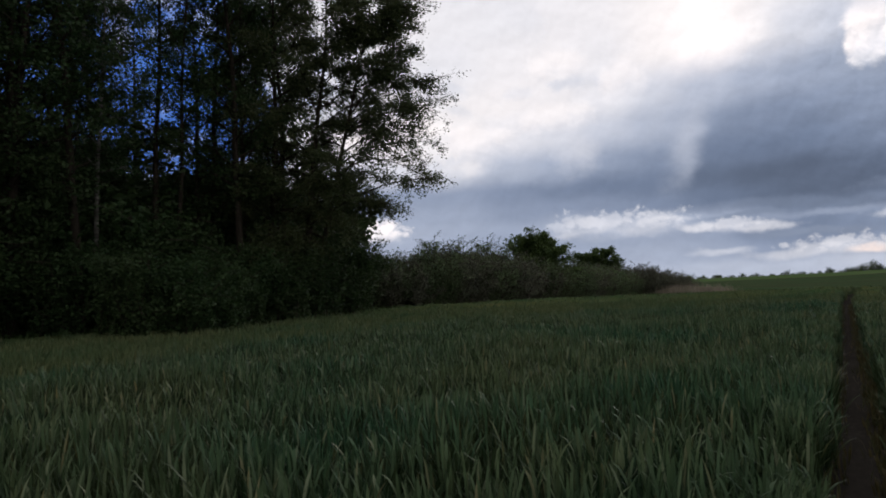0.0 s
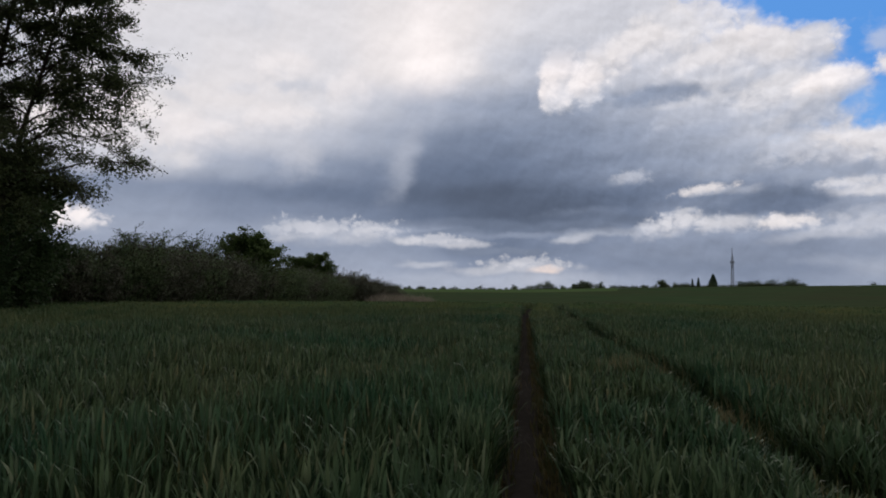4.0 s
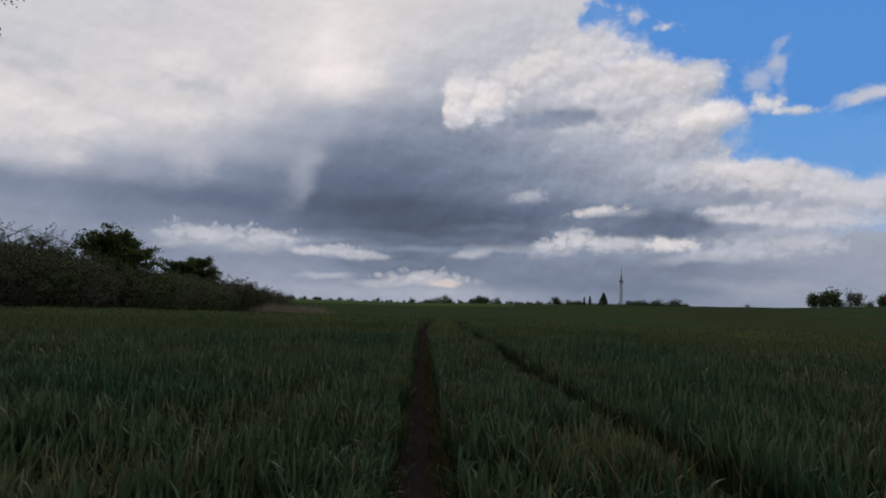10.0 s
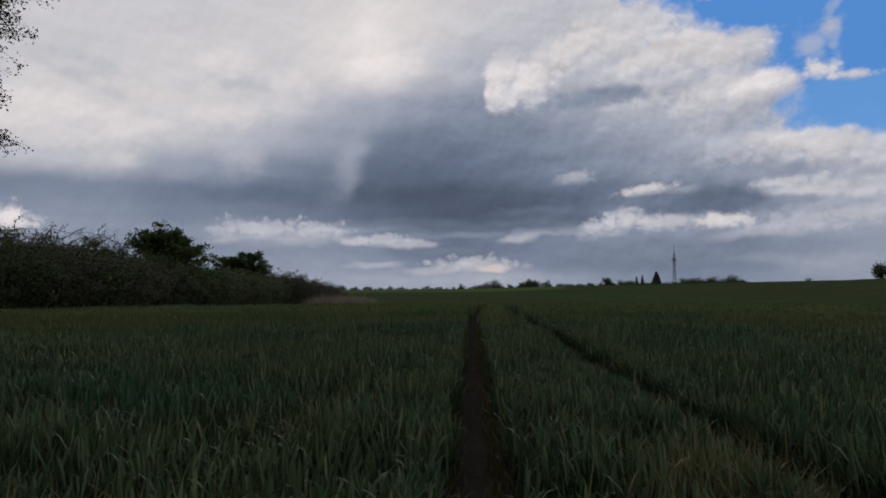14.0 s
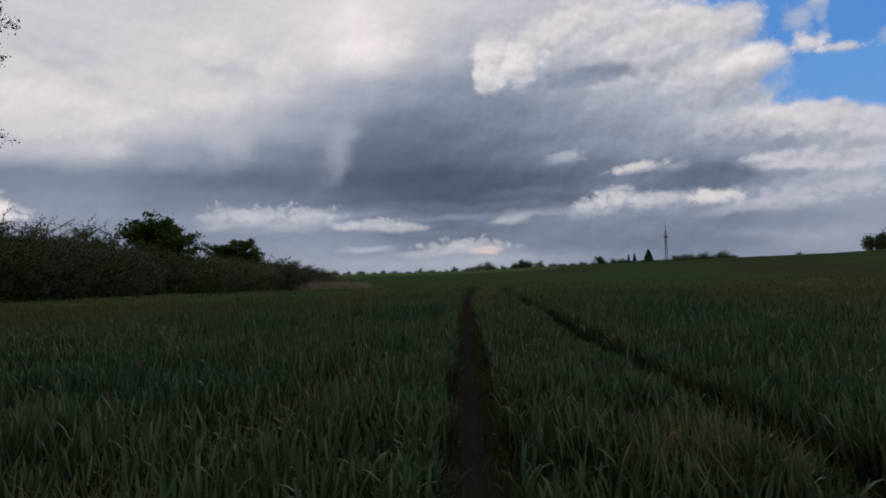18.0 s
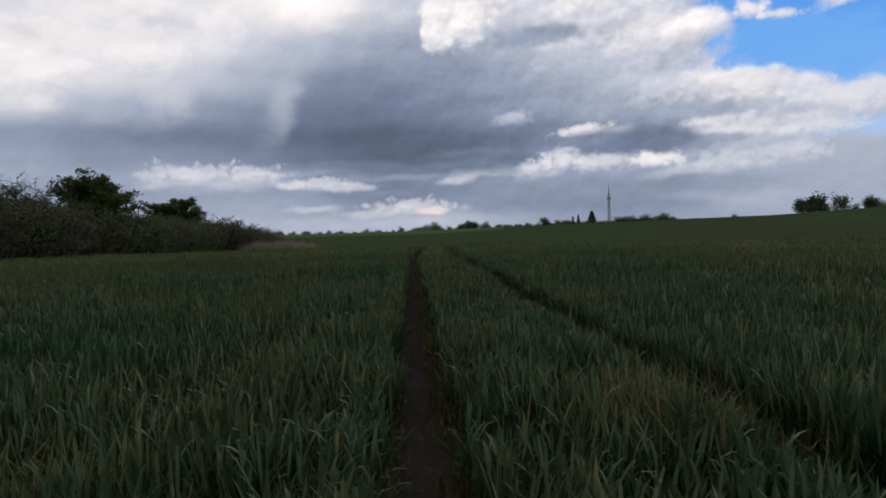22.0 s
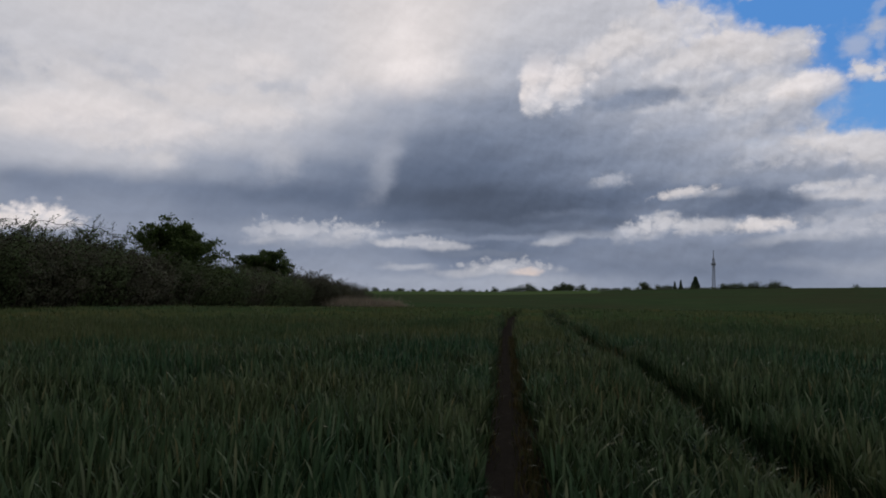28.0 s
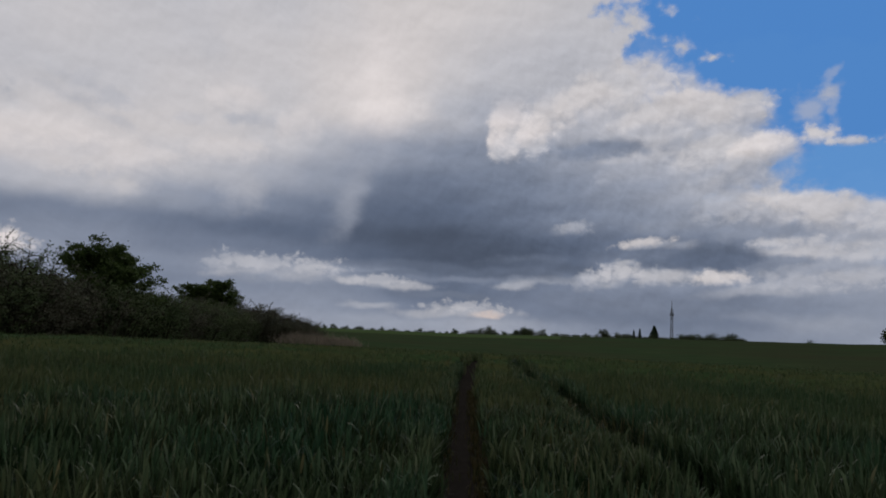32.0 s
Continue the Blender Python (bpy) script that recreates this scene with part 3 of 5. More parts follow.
# lower leaves, darker by nature, coloured darker still for shade within the crop
WHEAT_SHADED = leafy("wheat_leaf_shaded", [(0.0, (0.006, 0.018, 0.008)), (0.4, (0.014, 0.034, 0.014)), (0.75, (0.028, 0.058, 0.027)), (0.95, (0.055, 0.081, 0.037)), (1.0, (0.105, 0.100, 0.041))],
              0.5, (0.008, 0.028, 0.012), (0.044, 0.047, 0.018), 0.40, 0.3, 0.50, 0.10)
# upper leaves, paler by nature, with top light and sheen added to the colour
FLAG_LEAF_LIT = leafy("wheat_flag_leaf_lit", [(0.0, (0.014, 0.036, 0.019)), (0.4, (0.029, 0.069, 0.035)), (0.75, (0.055, 0.107, 0.055)), (0.90, (0.094, 0.137, 0.074)), (0.97, (0.145, 0.179, 0.115)), (1.0, (0.155, 0.136, 0.065))],
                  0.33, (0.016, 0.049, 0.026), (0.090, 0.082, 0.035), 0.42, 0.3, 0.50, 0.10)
WHEAT_MID = leafy("wheat_leaf_afar", [(0.0, (0.026, 0.052, 0.024)), (0.5, (0.050, 0.082, 0.038)), (0.9, (0.080, 0.115, 0.055)), (1.0, (0.124, 0.123, 0.062))],
                  0.22, (0.029, 0.060, 0.028), (0.098, 0.094, 0.040), 0.5, 0.3, 0.55, 0.06)
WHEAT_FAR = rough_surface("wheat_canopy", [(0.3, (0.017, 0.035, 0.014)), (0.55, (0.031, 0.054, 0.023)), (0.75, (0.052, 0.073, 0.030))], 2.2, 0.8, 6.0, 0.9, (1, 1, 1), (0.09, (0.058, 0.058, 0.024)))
SOIL = rough_surface("soil", [(0.3, (0.017, 0.015, 0.0135)), (0.5, (0.024, 0.0215, 0.0195)), (0.75, (0.040, 0.036, 0.032))], 14.0, 0.5, 60.0, 0.95, (1, 1, 1), (1.1, (0.020, 0.018, 0.016)))
CROP = rough_surface("far_crop", [(0.3, (0.021, 0.038, 0.019)), (0.55, (0.033, 0.052, 0.025)), (0.8, (0.054, 0.064, 0.034))], 0.22, 0.5, 1.5, 0.9, (0.4, 1, 1), (0.02, (0.035, 0.040, 0.023)))
# the far crop's green raised to paint sunlight on a distant field
CROP_SUNLIT = rough_surface("sunlit_crop", [(0.3, (0.042, 0.070, 0.029)), (0.7, (0.064, 0.092, 0.040))], 0.02, 0.3, 1.0)
MEADOW = leafy("meadow_grass", [(0.0, (0.035, 0.070, 0.022)), (0.6, (0.058, 0.095, 0.032)), (0.9, (0.09, 0.12, 0.05)), (1.0, (0.17, 0.15, 0.09))], 0.2, (0.04, 0.08, 0.025), (0.08, 0.10, 0.045), 0.4, 0.3)
WEED = leafy("path_weed", [(0.0, (0.022, 0.031, 0.013)), (0.45, (0.058, 0.046, 0.019)), (0.8, (0.084, 0.066, 0.027)), (1.0, (0.040, 0.056, 0.022))], 1.0, (0.053, 0.041, 0.022), (0.031, 0.041, 0.016), 0.35, 0.25)
STRAW = leafy("straw", [(0.0, (0.09, 0.09, 0.04)), (0.6, (0.15, 0.135, 0.065)), (1.0, (0.06, 0.085, 0.035))], 0.8, (0.10, 0.082, 0.048), (0.07, 0.075, 0.034), 0.4, 0.25)
REED = leafy("dry_reed", [(0.0, (0.17, 0.14, 0.115)), (0.6, (0.25, 0.21, 0.175)), (1.0, (0.12, 0.12, 0.08))], 0.5, (0.21, 0.175, 0.145), (0.13, 0.125, 0.09), 0.45, 0.25)
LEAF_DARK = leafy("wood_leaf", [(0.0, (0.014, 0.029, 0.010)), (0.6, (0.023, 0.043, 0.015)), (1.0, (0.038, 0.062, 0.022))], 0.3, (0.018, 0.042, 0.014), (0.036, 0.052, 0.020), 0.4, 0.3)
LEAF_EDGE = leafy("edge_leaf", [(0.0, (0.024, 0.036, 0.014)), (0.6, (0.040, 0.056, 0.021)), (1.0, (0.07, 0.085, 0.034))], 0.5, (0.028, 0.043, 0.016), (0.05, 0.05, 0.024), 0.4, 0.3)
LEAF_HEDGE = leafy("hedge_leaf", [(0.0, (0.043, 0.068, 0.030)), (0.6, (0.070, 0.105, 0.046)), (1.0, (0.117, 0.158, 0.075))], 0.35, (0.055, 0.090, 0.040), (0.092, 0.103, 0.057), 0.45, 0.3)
LEAF_TREE = leafy("round_tree_leaf", [(0.0, (0.025, 0.045, 0.014)), (0.6, (0.044, 0.073, 0.021)), (1.0, (0.073, 0.104, 0.031))], 0.5, (0.034, 0.058, 0.016), (0.054, 0.080, 0.023), 0.4, 0.3)
LEAF_BROWN = leafy("bare_twig_haze", [(0.0, (0.060, 0.060, 0.046)), (0.6, (0.097, 0.094, 0.071)), (1.0, (0.076, 0.097, 0.055))], 0.3, (0.078, 0.074, 0.056), (0.060, 0.074, 0.044), 0.45, 0.2)
LEAF_FAR = leafy("far_leaf", [(0.0, (0.035, 0.052, 0.024)), (1.0, (0.070, 0.095, 0.042))], 0.05, (0.045, 0.065, 0.03), (0.065, 0.08, 0.04), 0.4, 0.25)
NEEDLE = leafy("far_needle", [(0.0, (0.018, 0.034, 0.018)), (1.0, (0.035, 0.055, 0.028))], 0.1, (0.02, 0.04, 0.02), (0.03, 0.05, 0.025), 0.4, 0.1)
BARK = rough_surface("bark", [(0.3, (0.013, 0.011, 0.009)), (0.7, (0.036, 0.030, 0.024))], 3.0, 0.8, 14.0, 0.95, (3, 3, 0.6))
BIRCH = rough_surface("birch_bark", [(0.40, (0.03, 0.028, 0.025)), (0.55, (0.09, 0.087, 0.08)), (0.85, (0.17, 0.165, 0.15))], 1.6, 0.4, 10.0, 0.8, (0.6, 0.6, 3))
STEEL = rough_surface("galvanised_steel", [(0.3, (0.10, 0.105, 0.115)), (0.7, (0.17, 0.175, 0.19))], 0.5, 0.1, 4.0, 0.5)
LEAFMOULD = rough_surface("leaf_mould", [(0.3, (0.030, 0.024, 0.016)), (0.7, (0.070, 0.055, 0.035))], 1.5, 0.8, 8.0, 0.95)

# ---- the lie of the land ----
SKY_AZ = np.array([-180, -90, -40, -10, 0, 7, 14, 21, 28, 35, 45, 60, 90, 180.0])
SKY_EL = np.array([0.1, 0.1, 0.0, 0.0, 0.03, 0.2, 0.34, 0.47, 0.58, 0.93, 1.2, 1.2, 0.5, 0.1])
SKY_D = np.array([400, 400, 600, 650, 640, 560, 460, 380, 310, 270, 250, 250, 300, 400.0])


def smooth(a, b, v):
    t = np.clip((v - a) / (b - a), 0, 1)
    return t * t * (3 - 2 * t)


def land(x, y):
    """Height of the ground: level by the path, a low brow ahead, then far fields that rise to the skyline."""
    x, y = np.asarray(x, float), np.asarray(y, float)
    d = np.hypot(x, y - 8)
    az = np.degrees(np.arctan2(x, y - 8))
    far_d, el = np.interp(az, SKY_AZ, SKY_D), np.interp(az, SKY_AZ, SKY_EL)
    brow = -1.35 * smooth(40, 105, d)
    crest = 1.45 + far_d * np.tan(np.radians(el))
    t = np.clip((d - 105) / (far_d - 105), 0, 1)
    rise = (crest + 1.35) * t ** 0.95
    past = np.maximum(d - far_d, 0)
    return brow + rise - 0.008 * past + 0.03 * np.sin(x * 0.31 + 1.3) * np.sin(y * 0.27) * smooth(2, 12, d)


def track_x(y):
    """How far the wheel tracks have swung to the side at y."""
    return np.maximum(np.asarray(y, float) - 32, 0) ** 2 / 720


def field_left(y):
    """The wheat's edge towards the wood and the hedgerow."""
    return -25.0 - 0.035 * np.clip(np.asarray(y, float) - 20, 0, 90)


def mesh_from(name, verts, faces, mats, index=None, flat=False):
    """verts: n x 3; faces: an array of equal-sided faces, or a list of such arrays."""
    groups = faces if isinstance(faces, list) else [faces]
    groups = [np.asarray(g, np.int32) for g in groups if len(g)]
    me = bpy.data.meshes.new(name)
    verts = np.asarray(verts, np.float32)
    me.vertices.add(len(verts))
    me.vertices.foreach_set("co", verts.ravel())
    loops = np.concatenate([g.ravel() for g in groups])
    sizes = np.concatenate([np.full(len(g), g.shape[1], np.int32) for g in groups])
    me.loops.add(len(loops))
    me.loops.foreach_set("vertex_index", loops)
    me.polygons.add(len(sizes))
    me.polygons.foreach_set("loop_start", np.concatenate(([0], np.cumsum(sizes)[:-1])).astype(np.int32))
    for m in mats:
        me.materials.append(m)
    if index is not None:
        me.polygons.foreach_set("material_index", np.asarray(index, np.int32))
    me.polygons.foreach_set("use_smooth", np.full(len(sizes), not flat))
    me.update(calc_edges=True)
    return me


def grid_faces(rows, cols):
    i = np.arange(rows - 1)[:, None] * cols + np.arange(cols - 1)[None, :]
    return np.stack([i, i + 1, i + cols + 1, i + cols], -1).reshape(-1, 4)


def part(name, me, parent, label=""):
    ob = new(name, me)
    ob.parent = parent
    if label:
        tagged(ob, label)
    return ob


def thing(name, label, category, group="", kind="", at=(0, 0, 0)):
    ob = tagged(new(name), label, category, group, kind)
    ob.location = at
    return ob


# one sheet of ground, rings growing towards the horizon
rings = np.concatenate(([0.0], np.geomspace(1.2, 4300, 150)))
turns = np.radians(np.linspace(-180, 180, 289))
gx = rings[:, None] * np.sin(turns)[None, :]
gy = 8 + rings[:, None] * np.cos(turns)[None, :]
gv = np.stack([gx, gy, land(gx, gy)], -1).reshape(-1, 3)
gf = grid_faces(len(rings), len(turns))
mid = gv[gf].mean(1)
gd, gaz = np.hypot(mid[:, 0], mid[:, 1] - 8), np.degrees(np.arctan2(mid[:, 0], mid[:, 1] - 8))
wooded = (mid[:, 0] < field_left(mid[:, 1]) + 0.5) & (gd < 110) & (mid[:, 1] < 125)
gm = np.where(gd < 60, 0, 1)
gm[wooded] = 3
# far strip where a patch of sun is put into the crop colour
gm[(gd > 345) & (gd < 660) & (gaz > -13) & (gaz < 8)] = 2
ground = tagged(new("ground", mesh_from("ground", gv, gf[:, ::-1], [SOIL, CROP, CROP_SUNLIT, LEAFMOULD], gm)), kind="structure")


# ---- the two wheel tracks, trodden soil ----
def wheel_track(name, x0, half):
    ys = np.arange(-25, 75, 0.12)
    cs = np.linspace(-1, 1, 9)
    x = x0 + track_x(ys)[:, None] + cs[None, :] * half * (1 + 0.12 * np.sin(ys * 1.7)[:, None])
    y = np.repeat(ys[:, None], 9, 1)
    lump = 0.012 * np.sin(x * 23 + y * 5.1) * np.sin(y * 7.3 + x * 9) + 0.010 * np.sin(y * 17 + x * 31)
    z = land(x, y) + 0.03 + lump - 0.025 * (1 - cs[None, :] ** 2)
    return tagged(new(name, mesh_from(name, np.stack([x, y, z], -1).reshape(-1, 3), grid_faces(len(ys), 9), [SOIL])), kind="structure")


wheel_track("path", 0.0, 0.27)
wheel_track("path", 1.95, 0.25)

# ---- wheat ----
rng = np.random.default_rng(7)
TRACKS = ((0.05, 0.185), (1.97, 0.19))


def blades(px, py, pz, height, width, lean, droop, turn, steps):
    """Leaf blades as bent, tapering strips. All inputs are arrays; steps: 2 or 3 cross-sections below the tip."""
    n = len(px)
    dx, dy = np.cos(turn), np.sin(turn)
    sx, sy = -dy, dx
    levels = np.array([0, 0.38, 0.74, 1.0]) if steps == 3 else np.linspace(0, 1, steps + 1)
    v = []
    for k, t in enumerate(levels):
        out = lean * t + droop * t ** 2.4
        up = height * (t - 0.55 * np.clip(droop / np.maximum(height, 0.05), 0, 1.2) * t ** 3)
        w = width * (0.6 if k == 0 else 1.2 - 0.42 * t ** 2)
        cx, cy, cz = px + dx * out, py + dy * out, pz + up
        if k < steps:
            v.append(np.stack([cx - sx * w / 2, cy - sy * w / 2, cz], -1))
            v.append(np.stack([cx + sx * w / 2, cy + sy * w / 2, cz], -1))
        else:
            v.append(np.stack([cx, cy, cz], -1))
    per = len(v)
    verts = np.stack(v, 1).reshape(-1, 3)
    base = np.arange(n)[:, None] * per
    quads = [base + np.array([[2 * k, 2 * k + 1, 2 * k + 3, 2 * k + 2]]) for k in range(steps - 1)]
    tips = base + np.array([[per - 3, per - 2, per - 1]])
    return verts, (np.concatenate(quads) if quads else np.zeros((0, 4), int)), tips


def join_blades(name, sets, mat):
    vs, qs, ts, off = [], [], [], 0
    for v, q, t in sets:
        vs.append(v), qs.append(q + off), ts.append(t + off)
        off += len(v)
    return mesh_from(name, np.concatenate(vs), [np.concatenate(qs), np.concatenate(ts)], [mat])


def path_distance(x, y):
    return np.hypot(x, y - np.clip(y, 0, 16.6))


def in_view(x, y):
    a = np.degrees(np.arctan2(x, y + 1.5))
    return (a > -68) & (a < 46)


def height_field(x, y):
    """Uneven growth: lower by the wheel tracks and in thin patches."""
    h = 0.54 + 0.06 * np.sin(x * 0.9 + 0.7 * np.sin(y * 0.5)) * np.sin(y * 0.6 + 1) + 0.065 * np.sin(x * 2.3 + y * 1.1 + np.sin(x * 0.7)) * np.sin(y * 1.9 - x * 0.8) + 0.045 * np.sin(x * 5.1 - y * 3.3 + 2 * np.sin(y * 1.3)) * np.sin(x * 1.7 + y * 4.1)
    side = x - track_x(y)
    h = h - 0.05 * smooth(0.1, 0.5, side) * (1 - smooth(1.6, 2.0, side)) + 0.03 * smooth(1.9, 2.1, side) * (1 - smooth(3.5, 7.0, side))
    for c, half in TRACKS:
        h = h - 0.03 * np.exp(-(np.maximum(np.abs(x - c - track_x(y)) - half, 0) / 0.18) ** 2)
    return h


def clear_of_tracks(x, y, spare=0.0):
    ok = np.ones(len(x), bool)
    for c, half in TRACKS:
        ok &= np.abs(x - c - track_x(y)) > half + (spare if c < 1 else 0.2 * spare) + 0.05 * np.sin(y * 2.9 + c)
    return ok


def sow(x0, x1, y0, y1, per_m2, lo, hi, spare=0.0):
    n = int((x1 - x0) * (y1 - y0) * per_m2)
    x, y = rng.uniform(x0, x1, n), rng.uniform(y0, y1, n)
    d = path_distance(x, y)
    keep = (rng.random(n) > smooth(80, 116, d)) & in_view(x, y) & (d >= lo) & (d < hi) & (x > field_left(y)) & clear_of_tracks(x, y, spare)
    return x[keep], y[keep]


def wheat_plants(x, y, leaves, width, steps, tall=1.0):
    sets = []
    h0, z = height_field(x, y) * tall * (1 - 0.45 * smooth(55, 105, path_distance(x, y))), land(x, y)
    for k in range(leaves):
        n = len(x)
        top = k == 0
        h = h0 * (rng.uniform(0.84, 1.18, n) if top else rng.uniform(0.50, 0.95, n))
        foot = h * (rng.uniform(0.42, 0.66, n) if top else rng.uniform(0.15, 0.50, n))
        lean = rng.normal(0.035, 0.03, n) if top else rng.uniform(0.03, 0.11, n)
        droop = np.where(rng.random(n) < (0.36 if top else 0.30), rng.uniform(0.04, 0.13, n), rng.uniform(0, 0.06, n))
        root = 0.03 if width < 0.03 else 0.08
        ox, oy = rng.normal(0, root, n), rng.normal(0, root, n)
        sets.append(blades(x + ox, y + oy, z + foot, h - foot, width * (1.12 if top else 1.0) * rng.uniform(0.75, 1.25, n), lean, droop, rng.uniform(0, 2 * math.pi, n), steps))
    return sets


def wheat_stand(name, label, x_from, x_to):
    """The crop between two lines: dense single leaves close by, broader tufts far off, and the closed canopy under them."""
    stand = thing(name, label, "wheat", kind="stuff")
    rings_of = ((0.0, 6.0, 185, 5, 0.0145, 3), (6.0, 12.0, 115, 5, 0.017, 3), (12.0, 24.0, 52, 5, 0.023, 2), (24.0, 52.0, 15, 5, 0.042, 2), (52.0, 118.0, 4.0, 4, 0.075, 2))
    for i, (lo, hi, dens, leaves, width, steps) in enumerate(rings_of):
        x0, x1 = max(x_from, -hi - 3), min(x_to, hi + 3)
        x, y = sow(x0, x1, -1.0, hi + 17, dens, lo, hi, 0.06 + width)
        if len(x):
            sets = wheat_plants(x, y, leaves, width, steps)
            # close by, light above and shade below are painted by the two leaf colours
            part("wheat_blades", join_blades("wheat_blades", sets[1:], WHEAT_SHADED if lo < 12 else WHEAT_MID), stand)
            part("flag_leaves", join_blades("flag_leaves", sets[:1], FLAG_LEAF_LIT if lo < 12 else WHEAT_MID), stand, "paler blue-green upper leaves, near ones with top light in their colour")
    for c, half in TRACKS:  # close rows hanging over the wheel tracks
        for sign in (-1, 1):
            if (c < 1 and sign > 0) or not x_from - 0.01 <= c + sign * (half + 0.2) <= x_to:
                continue
            n = 5200
            y = -0.5 + 45 * rng.random(n) ** 1.3
            gap = half + (0.10 if c < 1 else 0.04) + 0.20 * rng.random(n) + 0.04 * np.sin(y * 2.3 + 4 * sign) + 0.03 * np.sin(y * 5.7)
            x = c + track_x(y) + sign * gap
            sets = wheat_plants(x, y, 4, 0.015, 3, 0.95)
            part("wheat_blades", join_blades("wheat_blades", sets[1:], WHEAT_SHADED), stand)
            part("flag_leaves", join_blades("flag_leaves", sets[:1], FLAG_LEAF_LIT), stand, "paler blue-green upper leaves, near ones with top light in their colour")
    if 0.0 < x_from < 3.0:  # late thin shoots in the wheel track
        n = 5200
        y = -1 + 60 * rng.random(n) ** 1.2
        x = 1.97 + track_x(y) + rng.normal(0, 0.13, n)
        part("wheat_blades", join_blades("wheat_blades", wheat_plants(x, y, 4, 0.017, 2, 0.58), WHEAT_SHADED), stand)
    n = int(55 * 75 * 13)  # the rest of the field, to the sides and behind
    x, y = rng.uniform(max(x_from, -25), min(x_to, 30), n), rng.uniform(-25, 50, n)
    keep = ~in_view(x, y) & (rng.random(n) < (min(x_to, 30) - max(x_from, -25)) / 55) & clear_of_tracks(x, y, 0.08)
    part("wheat_blades", join_blades("wheat_blades", wheat_plants(x[keep], y[keep], 5, 0.045, 2), WHEAT_SHADED), stand)
    return stand


wheat_stand("wheat", "dense blue-green young wheat standing between wood and path", -40, 0.0)
wheat_stand("wheat", "strip of blue-green wheat between two wheel tracks", 0.0, 1.95)
wheat_stand("wheat", "broad dark green wheat field beyond the wheel tracks", 1.95, 110)


def canopy(name, label, left, right, y0, y1, step):
    """The closed top of the crop seen at a slant, uneven, a hand below the leaf tips."""
    ys = np.arange(y0, y1, step)
    cols = int((right(ys[0]) - left(ys[0])) / step) + 2
    t = np.linspace(0, 1, cols)
    x = left(ys)[:, None] + (right(ys) - left(ys))[:, None] * t[None, :]
    y = np.repeat(ys[:, None], cols, 1)
    bump = rng.normal(0, 0.035, x.shape)
    d = path_distance(x, y)
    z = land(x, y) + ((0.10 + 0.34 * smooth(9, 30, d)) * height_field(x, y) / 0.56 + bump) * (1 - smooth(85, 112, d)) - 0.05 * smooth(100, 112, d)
    return tagged(new(name, mesh_from(name, np.stack([x, y, z], -1).reshape(-1, 3), grid_faces(len(ys), cols), [WHEAT_FAR])), label, "wheat", kind="stuff")


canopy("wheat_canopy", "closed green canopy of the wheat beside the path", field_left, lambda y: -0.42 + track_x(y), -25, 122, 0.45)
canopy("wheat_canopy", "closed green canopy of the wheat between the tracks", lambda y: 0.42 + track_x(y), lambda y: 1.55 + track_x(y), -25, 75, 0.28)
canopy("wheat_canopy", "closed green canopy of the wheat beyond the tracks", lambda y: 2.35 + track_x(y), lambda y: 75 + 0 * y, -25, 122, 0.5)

# ---- trees ----
def tube(path, radii, sides):
    """A bent tapering tube: verts, quads."""
    path = np.asarray(path, float)
    n = len(path)
    t = np.gradient(path, axis=0)
    t /= np.linalg.norm(t, axis=1)[:, None] + 1e-9
    ref = np.where(np.abs(t[:, 2:3]) > 0.9, np.array([[1.0, 0, 0]]), np.array([[0, 0, 1.0]]))
    u = np.cross(t, ref)
    u /= np.linalg.norm(u, axis=1)[:, None] + 1e-9
    w = np.cross(t, u)
    a = np.arange(sides) * 2 * math.pi / sides
    ring = path[:, None, :] + np.asarray(radii)[:, None, None] * (np.cos(a)[None, :, None] * u[:, None, :] + np.sin(a)[None, :, None] * w[:, None, :])
    i, k = np.arange(n - 1)[:, None] * sides, np.arange(sides)[None, :]
    k2 = (k + 1) % sides
    return ring.reshape(-1, 3), np.stack([i + k, i + k2, i + sides + k2, i + sides + k], -1).reshape(-1, 4)


def bend(start, direction, length, pieces, wobble, pull, gen):
    """A wandering line; pull: how much it turns up (+) or sags (-)."""
    pts, p, d = [np.array(start, float)], np.array(start, float), np.array(direction, float)
    for _ in range(pieces):
        d = d + gen.normal(0, wobble, 3) + np.array([0, 0, pull])
        d /= np.linalg.norm(d)
        p = p + d * length / pieces
        pts.append(p.copy())
    return np.array(pts)


class Wood:
    def __init__(self):
        self.v, self.q, self.n = [], [], 0

    def add(self, path, r0, r1, sides):
        v, q = tube(path, np.linspace(r0, r1, len(path)), sides)
        self.v.append(v), self.q.append(q + self.n)
        self.n += len(v)

    def mesh(self, name, mat):
        return mesh_from(name, np.concatenate(self.v), np.concatenate(self.q), [mat])


def leaves(centres, size, gen, hang=0.0):
    """One pointed leaf, a bent rhomb of two triangles, at each centre."""
    n = len(centres)
    a = gen.normal(0, 1, (n, 3))
    a[:, 2] = a[:, 2] * 0.6 - hang
    a /= np.linalg.norm(a, axis=1)[:, None]
    b = np.cross(a, gen.normal(0, 1, (n, 3)))
    b /= np.linalg.norm(b, axis=1)[:, None] + 1e-9
    s = size * gen.uniform(0.6, 1.35, n)[:, None]
    c = np.asarray(centres)
    fold = np.cross(a, b) * s * 0.12
    v = np.stack([c - a * s * 0.5, c + b * s * 0.32 + fold, c + a * s * 0.5, c - b * s * 0.32 + fold], 1).reshape(-1, 3)
    i = np.arange(n)[:, None] * 4
    return v, np.concatenate([i + np.array([[0, 1, 2]]), i + np.array([[0, 2, 3]])])


